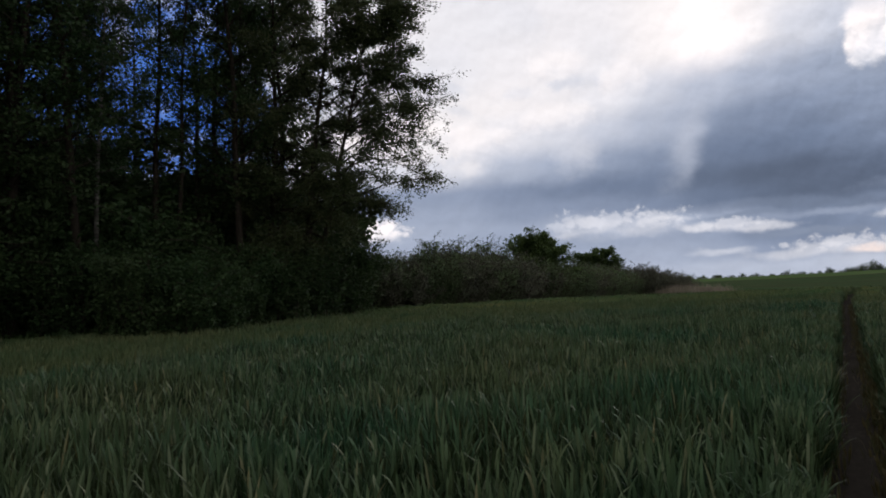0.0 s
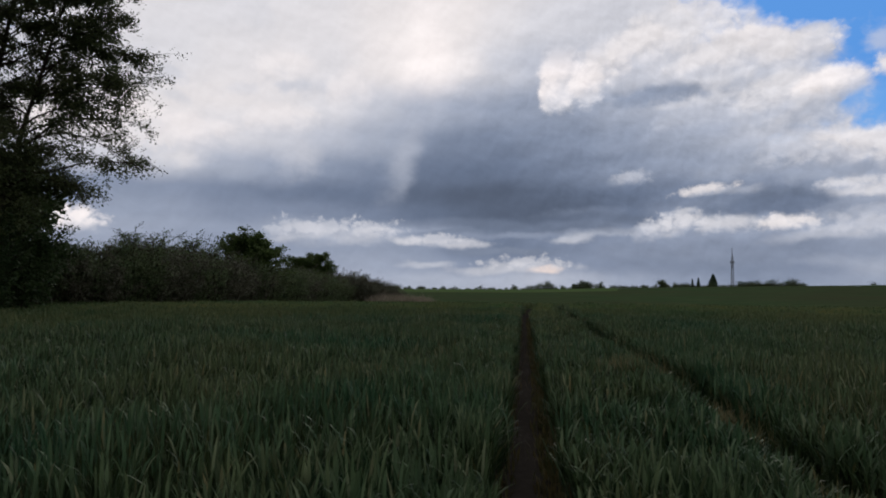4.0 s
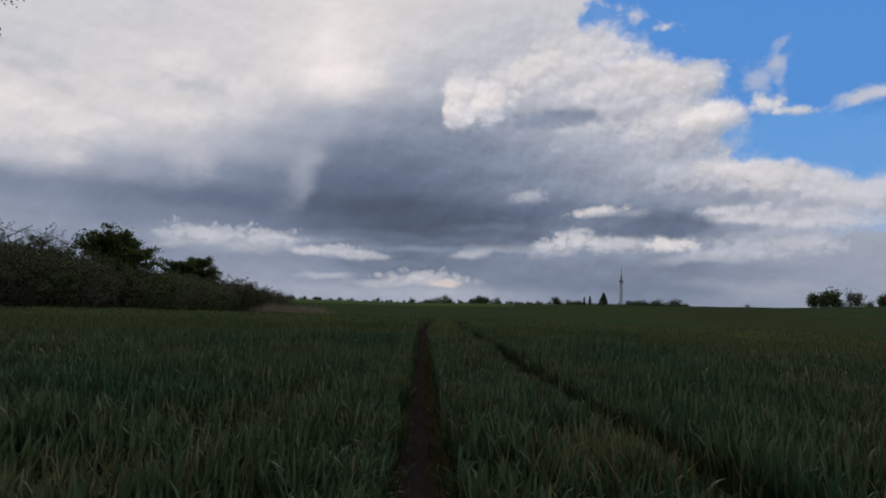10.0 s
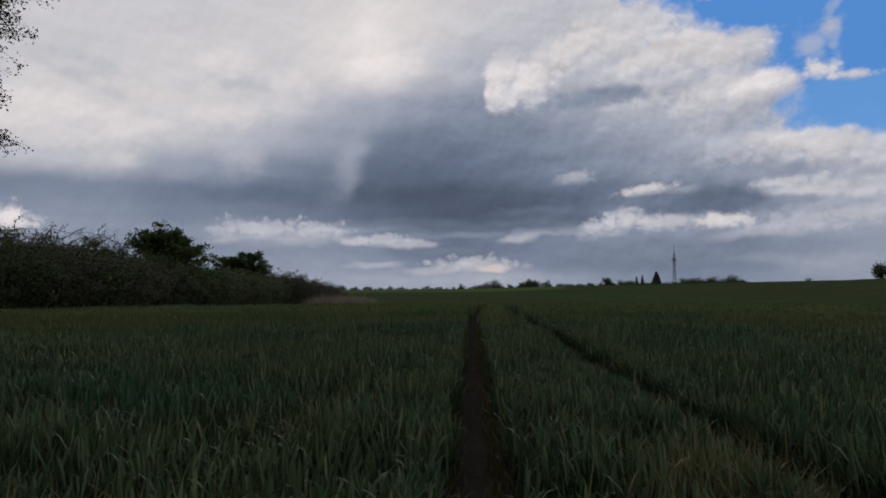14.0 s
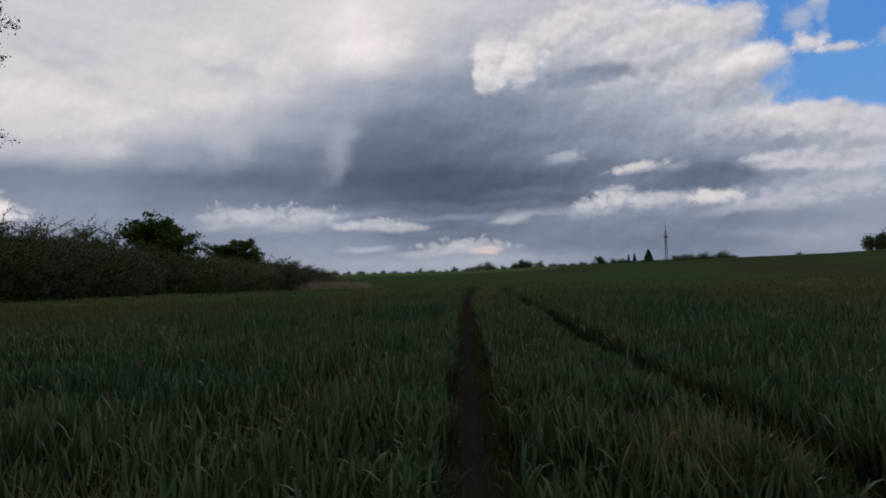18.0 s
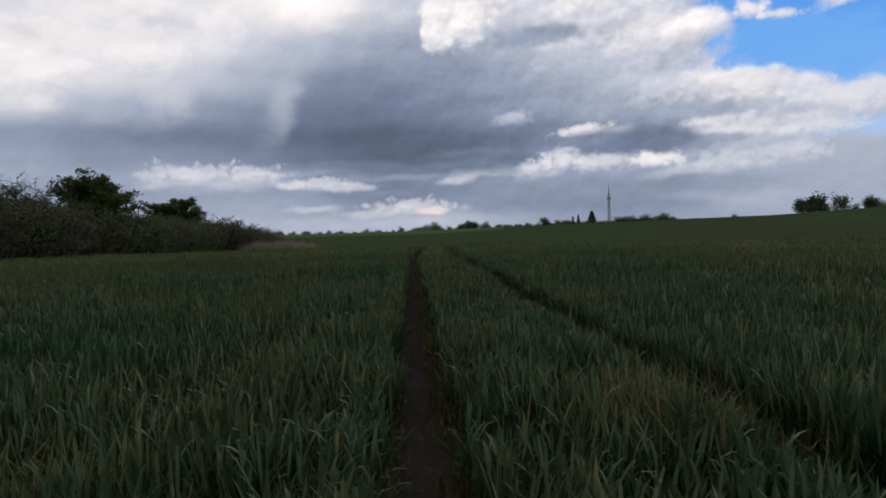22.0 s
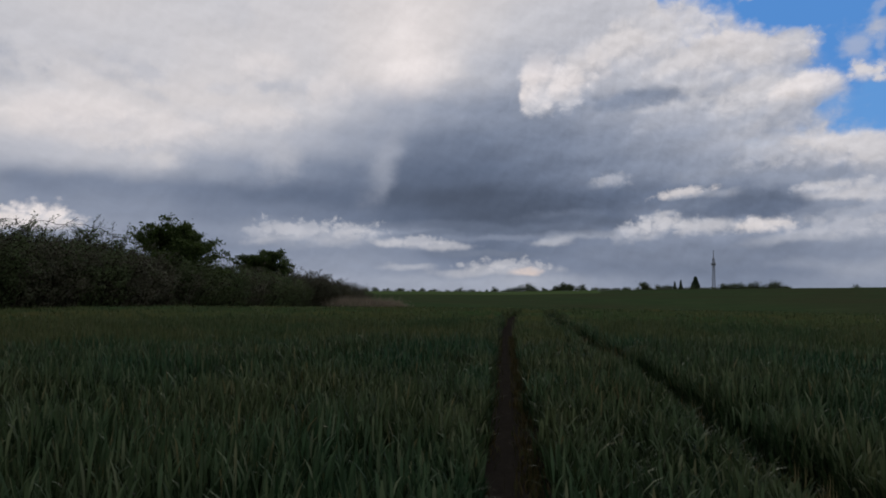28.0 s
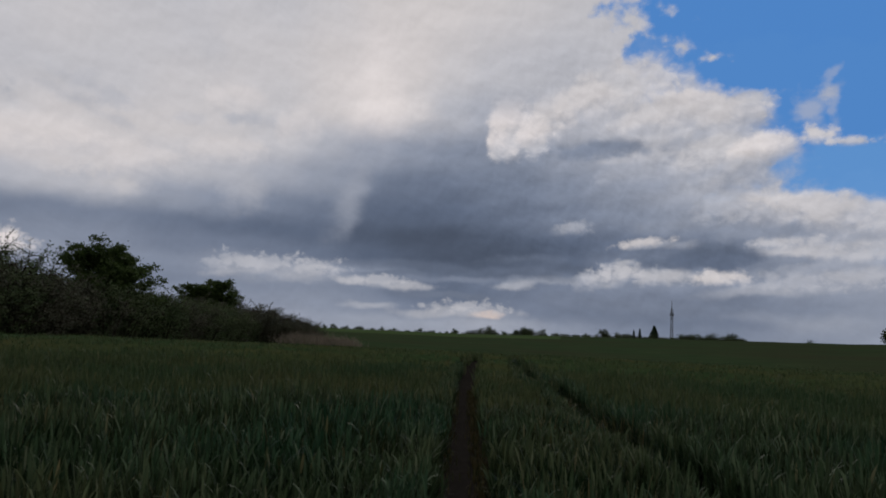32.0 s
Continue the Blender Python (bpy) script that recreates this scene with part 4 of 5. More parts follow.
def along(path, count, gen, lo=0.2):
    t = gen.uniform(lo, 1, count) * (len(path) - 1)
    k = np.minimum(t.astype(int), len(path) - 2)
    f = (t - k)[:, None]
    return path[k] * (1 - f) + path[k + 1] * f


def grow_tree(name, label, seed, tall, girth, clear, reach, limbs, twigs, leaf_count, leaf_size, bark, leaf_mat, rise=0.35, sag=-0.03, lean=(0, 0), spray=0.30, group="", shape=None, category="tree", lopsided=None, own_limbs=False, clump=0, bare=0.18, weep=0.0, stems=None):
    """A tree: bent trunk, limbs, twigs and leaves set along the twigs. clear: height of the lowest limbs; reach: limb length."""
    gen = np.random.default_rng(seed)
    tree = thing(name, label, category, group)
    boles = []
    for k, (sx, sy, px, py, high) in enumerate(stems or [(lean[0], lean[1], 0, 0, 1.0)]):
        stem = bend((px, py, -0.3), (sx, sy, 1), tall * high, 10, 0.035, 0.05 if not stems else 0.02, gen)
        bole = Wood()
        bole.add(stem, girth * (1 if k == 0 else 0.8), girth * 0.12, 8)
        part("trunk", bole.mesh("trunk", bark), tree)
        boles.append(stem)
    limb_wood, spots = Wood(), []
    for i in range(limbs):
        stem = boles[i % len(boles)]
        t = clear / tall + (0.97 - clear / tall) * (i + gen.uniform(0, 1)) / limbs
        k = t * 10
        j = min(int(k), 9)
        at = stem[j] * (1 - k + j) + stem[j + 1] * (k - j)
        u = (t - clear / tall) / (1 - clear / tall)
        size = reach * (shape(u) if shape else (0.45 + 1.2 * u) * (1.05 - u) ** 0.6) * gen.uniform(0.75, 1.2)
        a = gen.uniform(0, 2 * math.pi)
        if lopsided is not None and gen.random() < 0.55:
            a = lopsided + gen.normal(0, 0.55)
        up = rise + 0.9 * u * gen.uniform(0.5, 1.2)
        low = max(0.0, 1 - u / 0.4)
        limb = bend(at, (math.cos(a), math.sin(a), up + 2.2 * weep * low), size, 7, 0.13, sag - weep * low, gen)
        r = max(0.02, girth * 0.42 * (1 - 0.75 * t))
        if own_limbs:
            limb_wood = Wood()
        limb_wood.add(limb, r, 0.012, 5)
        for _ in range(twigs):
            s = along(limb, 1, gen, bare)[0]
            b = a + gen.normal(0, 0.9)
            twig = bend(s, (math.cos(b), math.sin(b), gen.uniform(-0.35, 0.55)), size * gen.uniform(0.18, 0.42), 4, 0.16, sag * 1.5, gen)
            limb_wood.add(twig, 0.018, 0.006, 3)
            spots.append(twig)
        if own_limbs:
            part("limb", limb_wood.mesh("limb", bark), tree)
    if not own_limbs:
        part("branchwork", limb_wood.mesh("branchwork", bark), tree)
    each = max(1, leaf_count // max(1, len(spots)))
    where = []
    for twig in spots:
        m = int(each * gen.uniform(0.3, 1.7)) + 1
        c = along(twig, m, gen, 0.1)
        if clump:
            c = np.repeat(along(twig, m // clump + 1, gen, 0.15), clump, 0)
            m = len(c)
        where.append(c + gen.normal(0, spray, (m, 3)) * np.array([1, 1, 1.15 if stems else 0.6]))
    v, f = leaves(np.concatenate(where), leaf_size, gen, 0.25)
    part("crown", mesh_from("crown", v, f, [leaf_mat], flat=True), tree)
    return tree


def grow_bush(name, label, seed, tall, wide, stems, leaf_count, leaf_size, leaf_mat, twiggy=0.4, group="", bark=None, category="bush"):
    """A many-stemmed bush: stems from the ground, side twigs, leaves thick inside and sparse on the tips."""
    gen = np.random.default_rng(seed)
    bush = thing(name, label, category, group)
    wood, spots = Wood(), []
    for i in range(stems):
        a, r = gen.uniform(0, 2 * math.pi), wide * math.sqrt(gen.random()) * 0.55
        lean = r / wide * 0.7
        h = tall * gen.uniform(0.74, 0.95) * (1 - 0.35 * (r / (wide * 0.55)) ** 2)
        stem = bend((r * math.cos(a), r * math.sin(a), -0.2), (lean * math.cos(a), lean * math.sin(a), 1), h, 7, 0.10, 0.02, gen)
        wood.add(stem, 0.045, 0.006, 4)
        for _ in range(10):
            s = along(stem, 1, gen, 0.15)[0]
            b = gen.uniform(0, 2 * math.pi)
            tw = bend(s, (math.cos(b), math.sin(b), gen.uniform(0.0, 0.9)), tall * gen.uniform(0.10, 0.24), 4, 0.18, 0.0, gen)
            wood.add(tw, 0.026, 0.012, 3)
            spots.append(tw)
        spots.append(stem)
    part("stemwork", wood.mesh("stemwork", bark or BARK), bush)
    each = leaf_count // len(spots)
    where = []
    for tw in spots:
        m = int(each * gen.uniform(0.3, 1.7)) + 1
        c = along(tw, m, gen, 0.0)
        where.append(c + gen.normal(0, 0.19 - 0.08 * twiggy, (m, 3)))
    c = np.concatenate(where)
    thin = gen.random(len(c)) > twiggy * np.clip((c[:, 2] - tall * 0.62) / (tall * 0.3), 0, 0.92)
    c = c[thin]
    c[:, 2] = np.maximum(c[:, 2], 0.05)
    v, f = leaves(c, leaf_size, gen)
    part("foliage", mesh_from("foliage", v, f, [leaf_mat], flat=True), bush)
    return bush


def stand(ob, x, y, turn=0.0, scale=1.0, sink=0.0):
    ob.matrix_basis = pose(x, y, float(land(x, y)) - sink, 0, 0, turn) @ Matrix.Scale(scale, 4)
    return ob


def again(ob, x, y, turn, scale, label=""):
    c = copy_thing(ob, Matrix.Identity(4))
    stand(c, x, y, turn, scale)
    if label:
        tagged(c, label)
    return c


# the wood's edge: a broad leafy tree with long boughs over the field
stand(grow_tree("tree", "broad dark leafy tree with several leaning stems and long boughs", 11, 20.5, 0.22, 4.2, 4.75, 90, 22, 135000, 0.128, BARK, LEAF_EDGE, 0.42, -0.075, (0.05, -0.02), 0.15,
                group="trees of the wood", shape=lambda u: (0.90 + 0.8 * min(u, 0.30)) * (1.12 - u) ** 0.35, lopsided=0.6, own_limbs=True, clump=7, bare=0.22, weep=0.11,
                stems=[(0.08, 0.05, 0.1, 0.1, 1.0), (0.0, 0.0, -1.2, -0.9, 1.05), (0.17, 0.12, 0.3, 0.3, 0.88)]), -25.2, 28.6)

# tall slender trees of the wood
g1 = "trees of the wood"
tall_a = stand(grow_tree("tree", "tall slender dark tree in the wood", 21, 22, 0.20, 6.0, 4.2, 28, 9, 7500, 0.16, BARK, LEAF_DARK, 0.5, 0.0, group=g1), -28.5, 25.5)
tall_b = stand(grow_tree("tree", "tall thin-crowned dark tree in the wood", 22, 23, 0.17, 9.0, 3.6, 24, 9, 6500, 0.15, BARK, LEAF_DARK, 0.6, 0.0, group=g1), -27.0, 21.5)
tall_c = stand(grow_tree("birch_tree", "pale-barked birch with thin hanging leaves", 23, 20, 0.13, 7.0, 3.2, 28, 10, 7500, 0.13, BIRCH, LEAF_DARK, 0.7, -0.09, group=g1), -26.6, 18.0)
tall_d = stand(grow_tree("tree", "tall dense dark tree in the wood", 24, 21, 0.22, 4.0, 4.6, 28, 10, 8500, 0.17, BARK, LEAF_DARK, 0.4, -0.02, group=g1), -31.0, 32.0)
wood_gen = np.random.default_rng(5)
for row, (off, step) in enumerate(((2.5, 3.2), (7.5, 4.2), (14.0, 4.6))):
    for y in np.arange(2.0, 47.0, step):
        x = -25.5 - off + wood_gen.uniform(-1.4, 1.4)
        y = y + wood_gen.uniform(-1.2, 1.2)
        if y > -1.30 * x - 2.5 or (row > 0 and -51 < math.degrees(math.atan2(x, y)) < -44.5):
            continue
        again((tall_a, tall_b, tall_c, tall_d, tall_d)[wood_gen.integers(5)], x, y, wood_gen.uniform(0, 360), wood_gen.uniform(0.85, 1.12))

for x, y in ((-27.6, 14.8), (-29.5, 16.9), (-31.5, 17.0), (-33.0, 18.6), (-31.0, 13.0), (-35.0, 17.5), (-38.0, 15.0), (-41.0, 21.0), (-45.0, 19.0), (-25.2, 24.9), (-26.4, 17.2), (-26.8, 14.6)):
    again((tall_d, tall_a)[int(-x) % 2], x, y, wood_gen.uniform(0, 360), 1.05)

again(tall_a, -27.4, 29.4, 70, 0.95)
again(tall_a, -30.2, 35.2, 150, 0.95)

# undergrowth along and inside the wood
g2 = "undergrowth of the wood"
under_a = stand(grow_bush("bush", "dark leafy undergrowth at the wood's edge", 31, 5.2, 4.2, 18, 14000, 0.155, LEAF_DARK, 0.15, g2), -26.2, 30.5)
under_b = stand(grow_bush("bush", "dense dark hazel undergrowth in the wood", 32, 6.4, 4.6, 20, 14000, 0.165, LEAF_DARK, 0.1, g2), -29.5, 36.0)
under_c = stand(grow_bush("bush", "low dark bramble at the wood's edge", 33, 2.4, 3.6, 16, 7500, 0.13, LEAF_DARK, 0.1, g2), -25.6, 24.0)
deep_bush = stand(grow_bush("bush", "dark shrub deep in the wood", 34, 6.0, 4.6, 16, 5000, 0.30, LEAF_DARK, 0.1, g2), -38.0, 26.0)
for off, step, lo, hi in ((0.6, 2.6, 0.8, 1.05), (4.0, 3.0, 1.15, 1.6), (8.5, 3.2, 1.5, 2.1), (14.0, 3.6, 1.7, 2.4), (21.0, 4.2, 1.7, 2.3), (29.0, 4.6, 1.8, 2.5)):
    for y in np.arange(1.0, 46.0, step):
        if y > 1.12 * (25.8 + off):
            continue
        kind = deep_bush if off > 8 else (under_a, under_b, under_c)[wood_gen.integers(3 if off < 3 else 2)]
        again(kind, -25.8 - off + wood_gen.uniform(-1, 1), y + wood_gen.uniform(-1, 1), wood_gen.uniform(0, 360), wood_gen.uniform(lo, hi))

for y in np.arange(17.0, 28.0, 2.4):
    again(under_a, -22.6 - 0.12 * (y - 20) + wood_gen.uniform(-0.4, 0.4), y, wood_gen.uniform(0, 360), wood_gen.uniform(0.75, 0.95))

for x, y, s in ((-36.5, 34.0, 1.9), (-39.0, 37.0, 2.0), (-34.5, 35.5, 1.7), (-38.5, 33.0, 1.9), (-41.0, 35.0, 2.0), (-26.2, 29.8, 0.95), (-27.5, 30.8, 1.1), (-28.0, 31.2, 0.95), (-30.0, 33.0, 1.05), (-31.5, 35.0, 1.0)):
    again(deep_bush if x < -34 else under_b, x, y, wood_gen.uniform(0, 360), s)

again(under_b, -24.9, 28.6, 40, 0.86)
again(under_b, -26.4, 27.6, 110, 0.95)

# ---- hedgerow ----
g3 = "bushes of the hedgerow"
hedge_a = stand(grow_bush("bush", "tall twiggy hedgerow bush, thin on top", 41, 7.2, 5.0, 34, 10500, 0.15, LEAF_HEDGE, 0.8, g3), -30.0, 50.0)
hedge_b = stand(grow_bush("bush", "tangled grey-green hedgerow bush", 42, 6.5, 5.0, 38, 10500, 0.155, LEAF_HEDGE, 0.6, g3), -30.5, 55.0)
hedge_c = stand(grow_bush("bush", "brown-grey twiggy hedgerow bush", 43, 6.0, 5.0, 34, 10500, 0.15, LEAF_BROWN, 0.5, g3), -28.0, 60.0)
hedge_gen = np.random.default_rng(9)
for y in np.arange(43, 72, 3.0):
    again((hedge_a, hedge_a, hedge_b)[hedge_gen.integers(3)], -31.5 + hedge_gen.uniform(-1, 1), y, hedge_gen.uniform(0, 360), hedge_gen.uniform(0.85, 1.12) * (0.8 if y < 51 else 1.0))
for y in np.arange(44, 108, 3.2):
    again((hedge_b, hedge_c, hedge_c)[hedge_gen.integers(3)], -28.4 + hedge_gen.uniform(-0.8, 0.8), y, hedge_gen.uniform(0, 360), hedge_gen.uniform(0.82, 1.05) * (0.85 if y < 49 else 1.0))
for y in np.arange(73, 112, 3.2):
    again((hedge_b, hedge_c)[hedge_gen.integers(2)], -32 + hedge_gen.uniform(-1, 1), y, hedge_gen.uniform(0, 360), hedge_gen.uniform(0.85, 1.05))
for k in range(9):
    again(hedge_c, -28.5 + 1.1 * k * 0.6, 108 + 1.5 * k, hedge_gen.uniform(0, 360), 1.12 - 0.05 * k)

hedge_thin = stand(grow_bush("bush", "tall airy hedgerow shrub with bare twig ends", 44, 7.4, 4.4, 34, 13000, 0.10, LEAF_HEDGE, 0.75, g3), -31.5, 58.0)
for y, k in ((53.5, 0.95), (61.5, 1.02), (64.5, 0.98), (67.0, 0.9), (56.0, 0.93)):
    again(hedge_thin, -31.2 + hedge_gen.uniform(-0.8, 0.8), y, hedge_gen.uniform(0, 360), k)

g4 = "round trees in the hedgerow"
oval = lambda u: 0.95 * (0.85 + 0.6 * u) * (1.06 - u) ** 0.5
round_a = stand(grow_tree("tree", "rounded fresh green tree standing in the hedgerow", 51, 6.8, 0.20, 0.9, 5.0, 52, 16, 34000, 0.25, BARK, LEAF_TREE, 0.30, -0.02, group=g4, shape=oval, own_limbs=True, clump=14, spray=0.24), -29.4, 73.0)
round_b = stand(grow_tree("tree", "smaller green tree behind the hedgerow", 52, 7.1, 0.18, 1.0, 4.9, 46, 14, 24000, 0.28, BARK, LEAF_TREE, 0.32, -0.01, group=g4, shape=oval, own_limbs=True, clump=14, spray=0.24), -33.0, 107.0)

# ---- grass margin, reeds and weeds ----
def grass_patch(name, label, category, x, y, tall, width, per, mat, droopy=0.3):
    n = len(x)
    sets = []
    for _ in range(per):
        h = tall * rng.uniform(0.6, 1.15, n)
        sets.append(blades(x + rng.normal(0, 0.05, n), y + rng.normal(0, 0.05, n), land(x, y), h, width * rng.uniform(0.7, 1.3, n), rng.uniform(0, 0.3, n) * h,
                           np.where(rng.random(n) < droopy, rng.uniform(0.1, 0.5, n) * h, 0), rng.uniform(0, 2 * math.pi, n), 2))
    return tagged(new(name, join_blades(name, sets, mat)), label, category, kind="stuff")


n = 5200
my = rng.uniform(2, 118, n)
mx = field_left(my) - rng.uniform(-0.6, 2.2, n)
grass_patch("meadow_grass", "rough green grass along the wood and hedgerow", "grass", mx, my, 0.55, 0.07, 3, MEADOW)

n = 3200
t = 0.42 + 0.72 * rng.random(n)
rx, ry = -26.6 + 8.6 * t + rng.normal(0, 1.0, n), 105 + 11 * t + rng.normal(0, 1.8, n)
grass_patch("reeds", "pale dry reeds at the end of the hedgerow", "reeds", rx, ry, (2.6 - 0.9 * t) * (0.8 + 0.25 * np.sin(rx * 3.1 + 1.7 * ry) * np.sin(ry * 2.3 - rx) + rng.normal(0, 0.12, n)), 0.05, 3, REED, 0.5)

n = 1900
wy = 1.5 + 34 * rng.random(n) ** 1.4
side = np.where(rng.random(n) < 0.72, 1, -1)
wx = track_x(wy) + 0.02 + side * (0.16 + np.abs(rng.normal(0, 0.06, n)))
grass_patch("path_weeds", "low brown and yellow weeds edging the path", "weeds", wx, wy, 0.13, 0.014, 4, WEED, 0.5)

def clods(name, label, x, y, size, mat):
    """Loose crumbs of earth: squashed, uneven octahedra."""
    n = len(x)
    s = size * rng.uniform(0.4, 1.6, n)[:, None, None]
    unit = np.array([[1, 0, 0], [0, 1, 0], [-1, 0, 0], [0, -1, 0], [0, 0, 1], [0, 0, -1]], float)
    shape = unit[None] * rng.uniform(0.5, 1.2, (n, 6, 1)) * np.array([1, 1, 0.7]) + rng.normal(0, 0.12, (n, 6, 3))
    v = shape * s + np.stack([x, y, land(x, y) + 0.02], -1)[:, None, :]
    f = np.array([[0, 1, 4], [1, 2, 4], [2, 3, 4], [3, 0, 4], [1, 0, 5], [2, 1, 5], [3, 2, 5], [0, 3, 5]])
    return tagged(new(name, mesh_from(name, v.reshape(-1, 3), (np.arange(n)[:, None, None] * 6 + f[None]).reshape(-1, 3), [mat], flat=True)), label, "soil", kind="stuff")


n = 2600
cy = 2 + 30 * rng.random(n) ** 1.3
clods("earth_crumbs", "small crumbs of dry earth scattered on the path", track_x(cy) + 0.02 + np.where(rng.random(n) < 0.5, 1, -1) * np.abs(rng.normal(0.13, 0.09, n)), cy, 0.005, SOIL)

n = 2400
wy = np.where(rng.random(n) < 0.6, rng.normal(11.0, 2.6, n), 4 + 36 * rng.random(n))
wx = track_x(wy) + 1.93 + rng.normal(0, 0.17, n)
grass_patch("track_grass", "thin yellowed grass growing in the wheel track", "grass", wx, wy, 0.30 + 0.10 * np.sin(wy * 1.9), 0.013, 3, STRAW, 0.7)

for cx, cy, spread, many in ((1.35, 10.9, 0.28, 150), (2.75, 10.4, 0.5, 260), (3.2, 9.2, 0.45, 220), (1.2, 21.0, 0.4, 160), (-3.4, 11.5, 0.35, 120), (2.2, 26.5, 0.5, 180), (-5.2, 24.0, 0.5, 160), (3.4, 7.4, 0.5, 200), (1.55, 10.7, 0.25, 260), (2.45, 11.6, 0.3, 240), (-1.9, 9.6, 0.4, 130), (-1.1, 12.6, 0.35, 110), (0.95, 13.4, 0.3, 120), (-2.6, 17.8, 0.5, 150), (3.6, 16.5, 0.6, 200)):
    x, y = rng.normal(cx, spread, many), rng.normal(cy, spread * 1.3, many)
    ok = clear_of_tracks(x, y)
    grass_patch("dry_grass", "yellowed dry grass tuft among the wheat", "grass", x[ok], y[ok], 0.60, 0.012, 3, STRAW, 0.9)

# ---- far trees along the skyline ----
def far_tree(name, label, seed, tall, wide, mat, pointed=False, count=1300, group="trees on the skyline"):
    gen = np.random.default_rng(seed)
    tree = thing(name, label, "tree", group)
    wood = Wood()
    stem = bend((0, 0, -1.0), (0, 0, 1), tall * 0.8 + 1.0, 6, 0.04, 0.05, gen)
    wood.add(stem, tall * 0.03, tall * 0.006, 6)
    if pointed:
        h = gen.uniform(0.06, 1, count)
        r = wide * 0.5 * (1 - h) ** 0.8 * np.sqrt(gen.random(count)) + 0.1
        a = gen.uniform(0, 2 * math.pi, count)
        c = np.stack([r * np.cos(a), r * np.sin(a), h * tall], -1)
    else:
        lobes = gen.normal(0, 1, (9, 3)) * np.array([wide * 0.24, wide * 0.24, tall * 0.17]) + np.array([0, 0, tall * 0.46])
        for lobe in lobes:
            wood.add(np.array([stem[3], (stem[3] + lobe) / 2 + gen.normal(0, 0.3, 3), lobe]), tall * 0.014, tall * 0.004, 4)
        k = gen.integers(9, size=count)
        c = lobes[k] + gen.normal(0, 1, (count, 3)) * np.array([wide * 0.13, wide * 0.13, tall * 0.15])
        low = gen.random(count) < (0.35 if name == "bush" or tall < 10 else 0.12)
        c[low, 2] *= gen.uniform(0.0, 0.7, low.sum())
        c[:, 2] = np.clip(c[:, 2], 0.1, None)
    part("trunk", wood.mesh("trunk", BARK), tree)
    v, f = leaves(c, max(0.6, tall * 0.11), gen)
    part("crown", mesh_from("crown", v, f, [mat], flat=True), tree)
    return tree


def far_place(az, dist):
    return dist * math.sin(radians(az)), 8 + dist * math.cos(radians(az))


def far_again(ob, az, dist, top, base, label=""):
    """Stand a copy at a bearing and distance, tall enough to reach that many degrees above eye level."""
    x, y = far_place(az, dist)
    tall = 1.5 + dist * math.tan(radians(top)) - float(land(x, y))
    return again(ob, x, y, (az * 77) % 360, tall / base, label)


def first_far(ob, az, dist, top, base):
    x, y = far_place(az, dist)
    return stand(ob, x, y, 0, (1.5 + dist * math.tan(radians(top)) - float(land(x, y))) / base)


far_round = first_far(far_tree("tree", "distant round-crowned tree on the skyline", 61, 12, 15, LEAF_FAR), 4.75, 700, 0.84, 12)
far_wide = first_far(far_tree("tree", "distant broad tree on the skyline", 62, 9, 15, LEAF_FAR), 1.8, 690, 0.64, 9)
far_small = first_far(far_tree("bush", "distant low bush on the skyline", 63, 6, 12, LEAF_FAR), -5.9, 680, 0.17, 6)
far_fir = first_far(far_tree("fir_tree", "distant dark pointed fir on the skyline", 64, 21, 18, NEEDLE, True), 14.62, 600, 1.29, 21)
far_poplar = first_far(far_tree("poplar_tree", "distant narrow poplar on the skyline", 65, 15, 6.0, NEEDLE, True, 500), 13.56, 600, 1.02, 15)
far_again(far_poplar, 13.12, 600, 0.92, 15)
for az, top in ((-10.5, 0.33), (-8.4, 0.26), (-7.3, 0.14), (-4.6, 0.12), (-2.7, 0.21), (0.6, 0.36), (3.2, 0.30), (7.1, 0.42), (7.9, 0.38), (8.7, 0.42), (9.6, 0.42), (12.0, 0.52), (12.6, 0.62), (15.3, 0.50)):
    far_again(far_small, az, 690 if az < 6 else 590, top, 6)
for az, top in ((-0.85, 0.36), (1.2, 0.5), (2.3, 0.45), (6.15, 0.62)):
    far_again(far_wide, az, 695 if az < 6 else 600, top, 9)
for az, top in ((4.1, 0.55), (5.3, 0.7), (10.9, 0.92), (17.2, 0.81)):
    far_again(far_round, az, 700 if az < 6 else 600, top, 12)
for az, top in ((16.8, 0.70), (17.8, 0.74), (18.4, 0.72), (19.2, 0.62), (20.3, 0.84), (20.9, 0.6), (25.3, 0.64)):
    far_again(far_wide, az, 560, top, 9)

# the low hedge line that closes the far fields
line_gen = np.random.default_rng(17)
for az in np.arange(-12.0, 21.0, 0.42):
    base_el = float(np.interp(az, SKY_AZ, SKY_EL))
    far_again((far_small, far_wide, far_small)[line_gen.integers(3)], az + line_gen.uniform(-0.15, 0.15), 700 if az < 6 else 600 if az < 14 else 560, base_el + line_gen.uniform(0.05, 0.19), (6, 9, 6)[0])

# a clump of trees behind the rise on the far side of the field
g5 = "trees behind the rise"
rise_a = first_far(far_tree("tree", "dark spreading tree behind the rise", 71, 12, 11, LEAF_FAR, count=1500, group=g5), 30.6, 330, 2.05, 12)
rise_b = first_far(far_tree("tree", "thin-leaved grey tree behind the rise", 72, 11, 10, LEAF_BROWN, count=650, group=g5), 32.3, 345, 2.03, 11)
far_again(rise_a, 29.9, 335, 1.75, 12)
far_again(rise_a, 34.15, 340, 1.75, 12)
for az, top in ((31.3, 1.25), (33.2, 1.15), (34.9, 1.3), (35.9, 1.5)):
    far_again(far_wide, az, 330, top, 9)

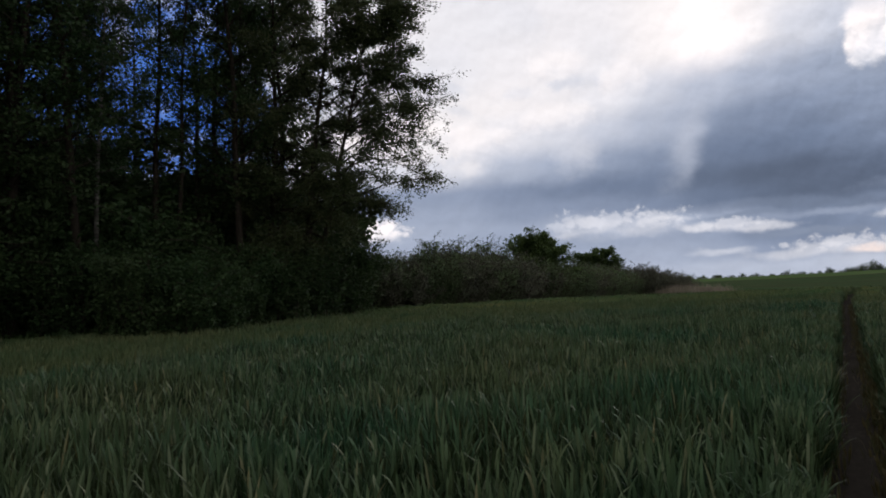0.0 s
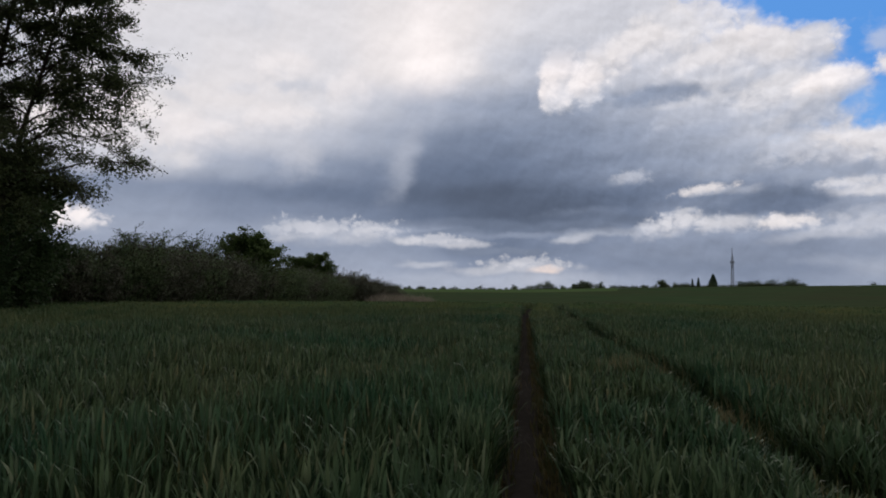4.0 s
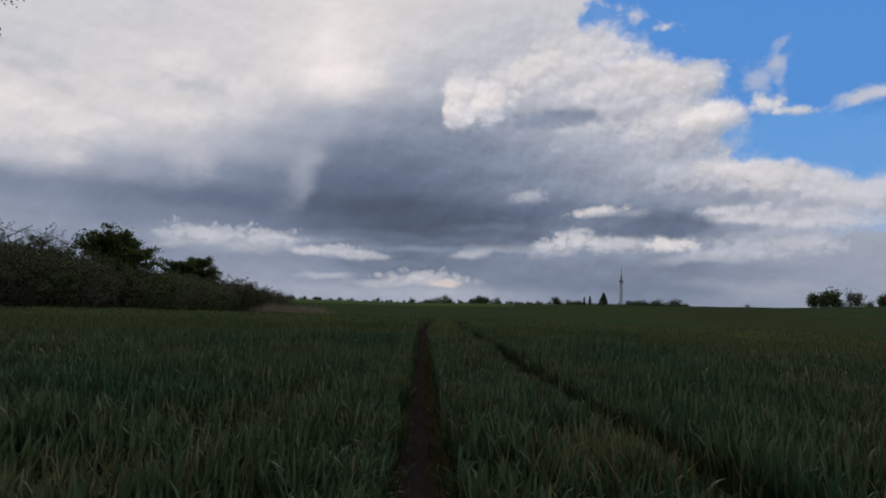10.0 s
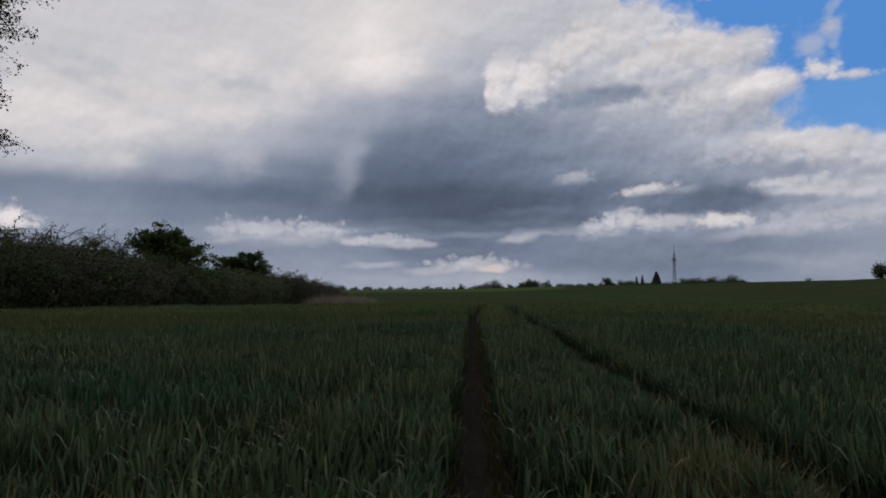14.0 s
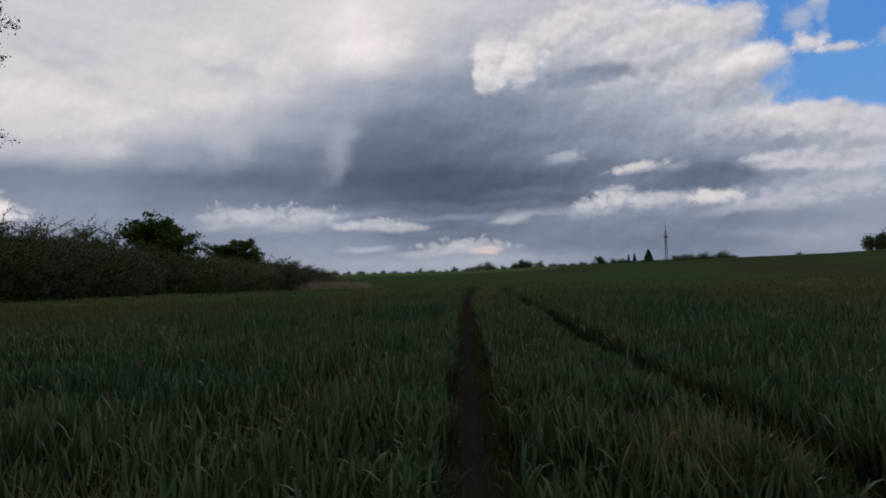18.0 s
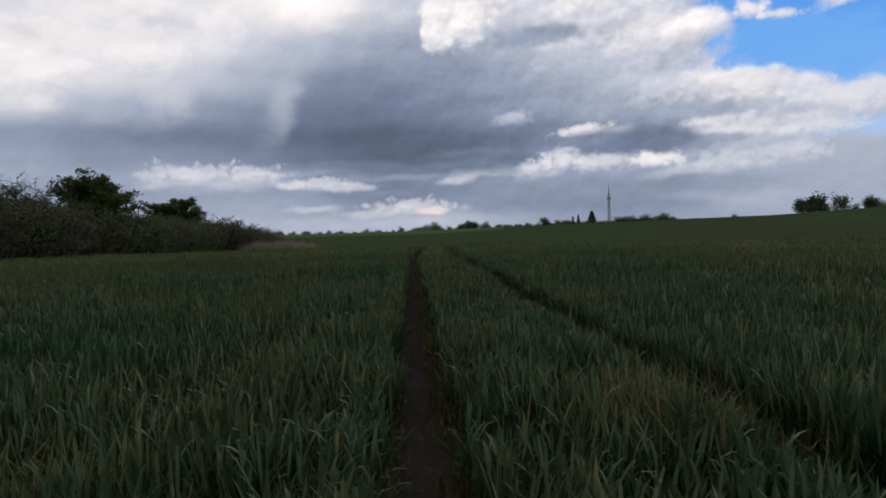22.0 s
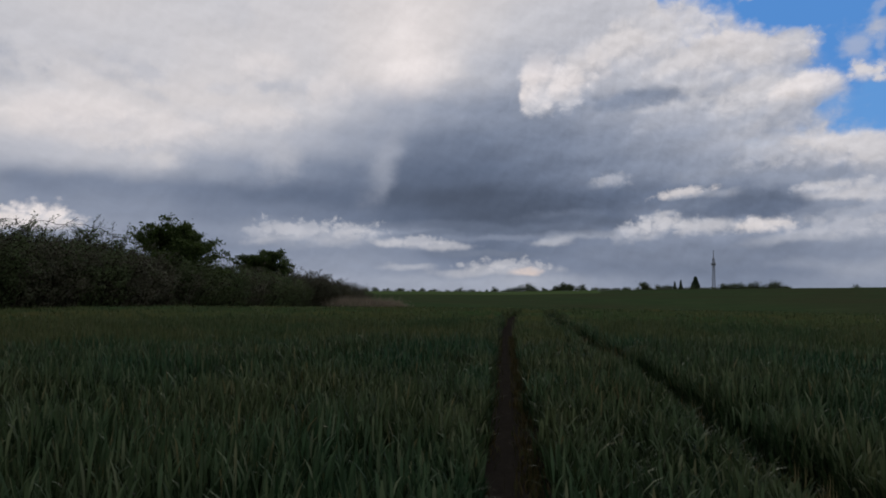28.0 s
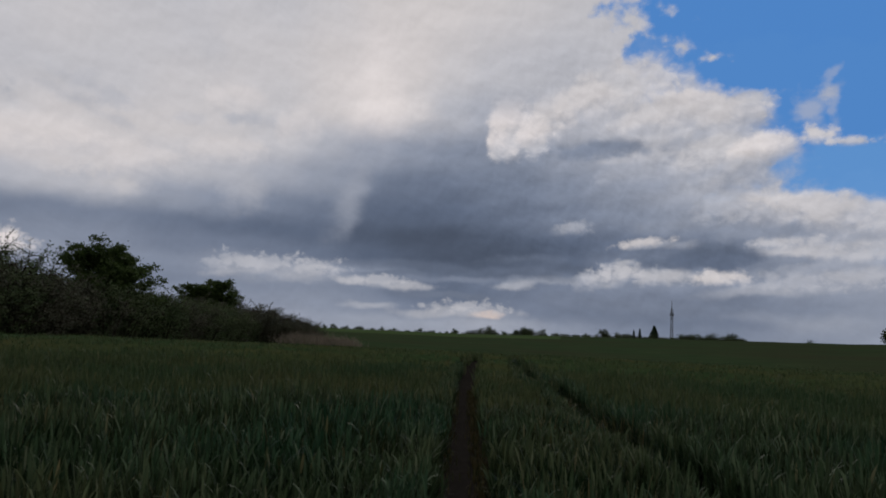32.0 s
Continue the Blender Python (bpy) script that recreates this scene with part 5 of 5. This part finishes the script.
# ---- radio mast ----
def radio_mast():
    x, y = far_place(15.96, 820)
    z = float(land(x, y))
    top = 1.5 + 820 * math.tan(radians(3.33)) - z
    mast = thing("radio_mast", "tall grey lattice radio mast with platforms and aerial", "mast", at=(x, y, z))
    deck = top * 0.80
    corners = [(1, 1), (-1, 1), (-1, -1), (1, -1)]

    def half(h):
        return 1.5 - 0.8 * h / deck
    for sx, sy in corners:
        leg = Wood()
        leg.add(np.array([[sx * half(h), sy * half(h), h] for h in np.linspace(-1, deck, 9)]), 0.22, 0.15, 5)
        part("leg", leg.mesh("leg", STEEL), mast)
    hs = np.linspace(0, deck, 15)
    for k in range(14):
        lo, hi = half(hs[k]), half(hs[k + 1])
        brace = Wood()
        for i in range(4):
            (ax, ay), (bx, by) = corners[i], corners[(i + 1) % 4]
            brace.add(np.array([[ax * lo, ay * lo, hs[k]], [bx * hi, by * hi, hs[k + 1]]]), 0.08, 0.08, 4)
            brace.add(np.array([[bx * lo, by * lo, hs[k]], [ax * hi, ay * hi, hs[k + 1]]]), 0.08, 0.08, 4)
        part("brace", brace.mesh("brace", STEEL), mast)
    for h, r in ((deck * 0.70, 1.7), (deck * 0.80, 2.4), (deck * 0.93, 1.6)):
        deck_ring = Wood()
        deck_ring.add(np.array([[0, 0, h], [0, 0, h + 0.5]]), r, r, 12)
        deck_ring.add(np.array([[0, 0, h + 0.49], [0, 0, h + 0.5]]), r, 0.01, 12)
        deck_ring.add(np.array([[0, 0, h + 0.01], [0, 0, h]]), r, 0.01, 12)
        deck_part = part("platform", deck_ring.mesh("platform", STEEL), mast)
        if r > 2:
            main_deck = deck_part
    for k in range(6):
        a = k * math.pi / 3
        panel = Wood()
        panel.add(np.array([[1.9 * math.cos(a), 1.9 * math.sin(a), deck * 0.80 + 0.4], [1.9 * math.cos(a), 1.9 * math.sin(a), deck * 0.80 + 3.0]]), 0.28, 0.28, 6)
        part("antenna_panel", panel.mesh("antenna_panel", STEEL), main_deck)
    aerial = Wood()
    aerial.add(np.array([[0, 0, deck - 1], [0, 0, deck + 4], [0, 0, top]]), 0.5, 0.22, 6)
    part("aerial", aerial.mesh("aerial", STEEL), mast)


radio_mast()
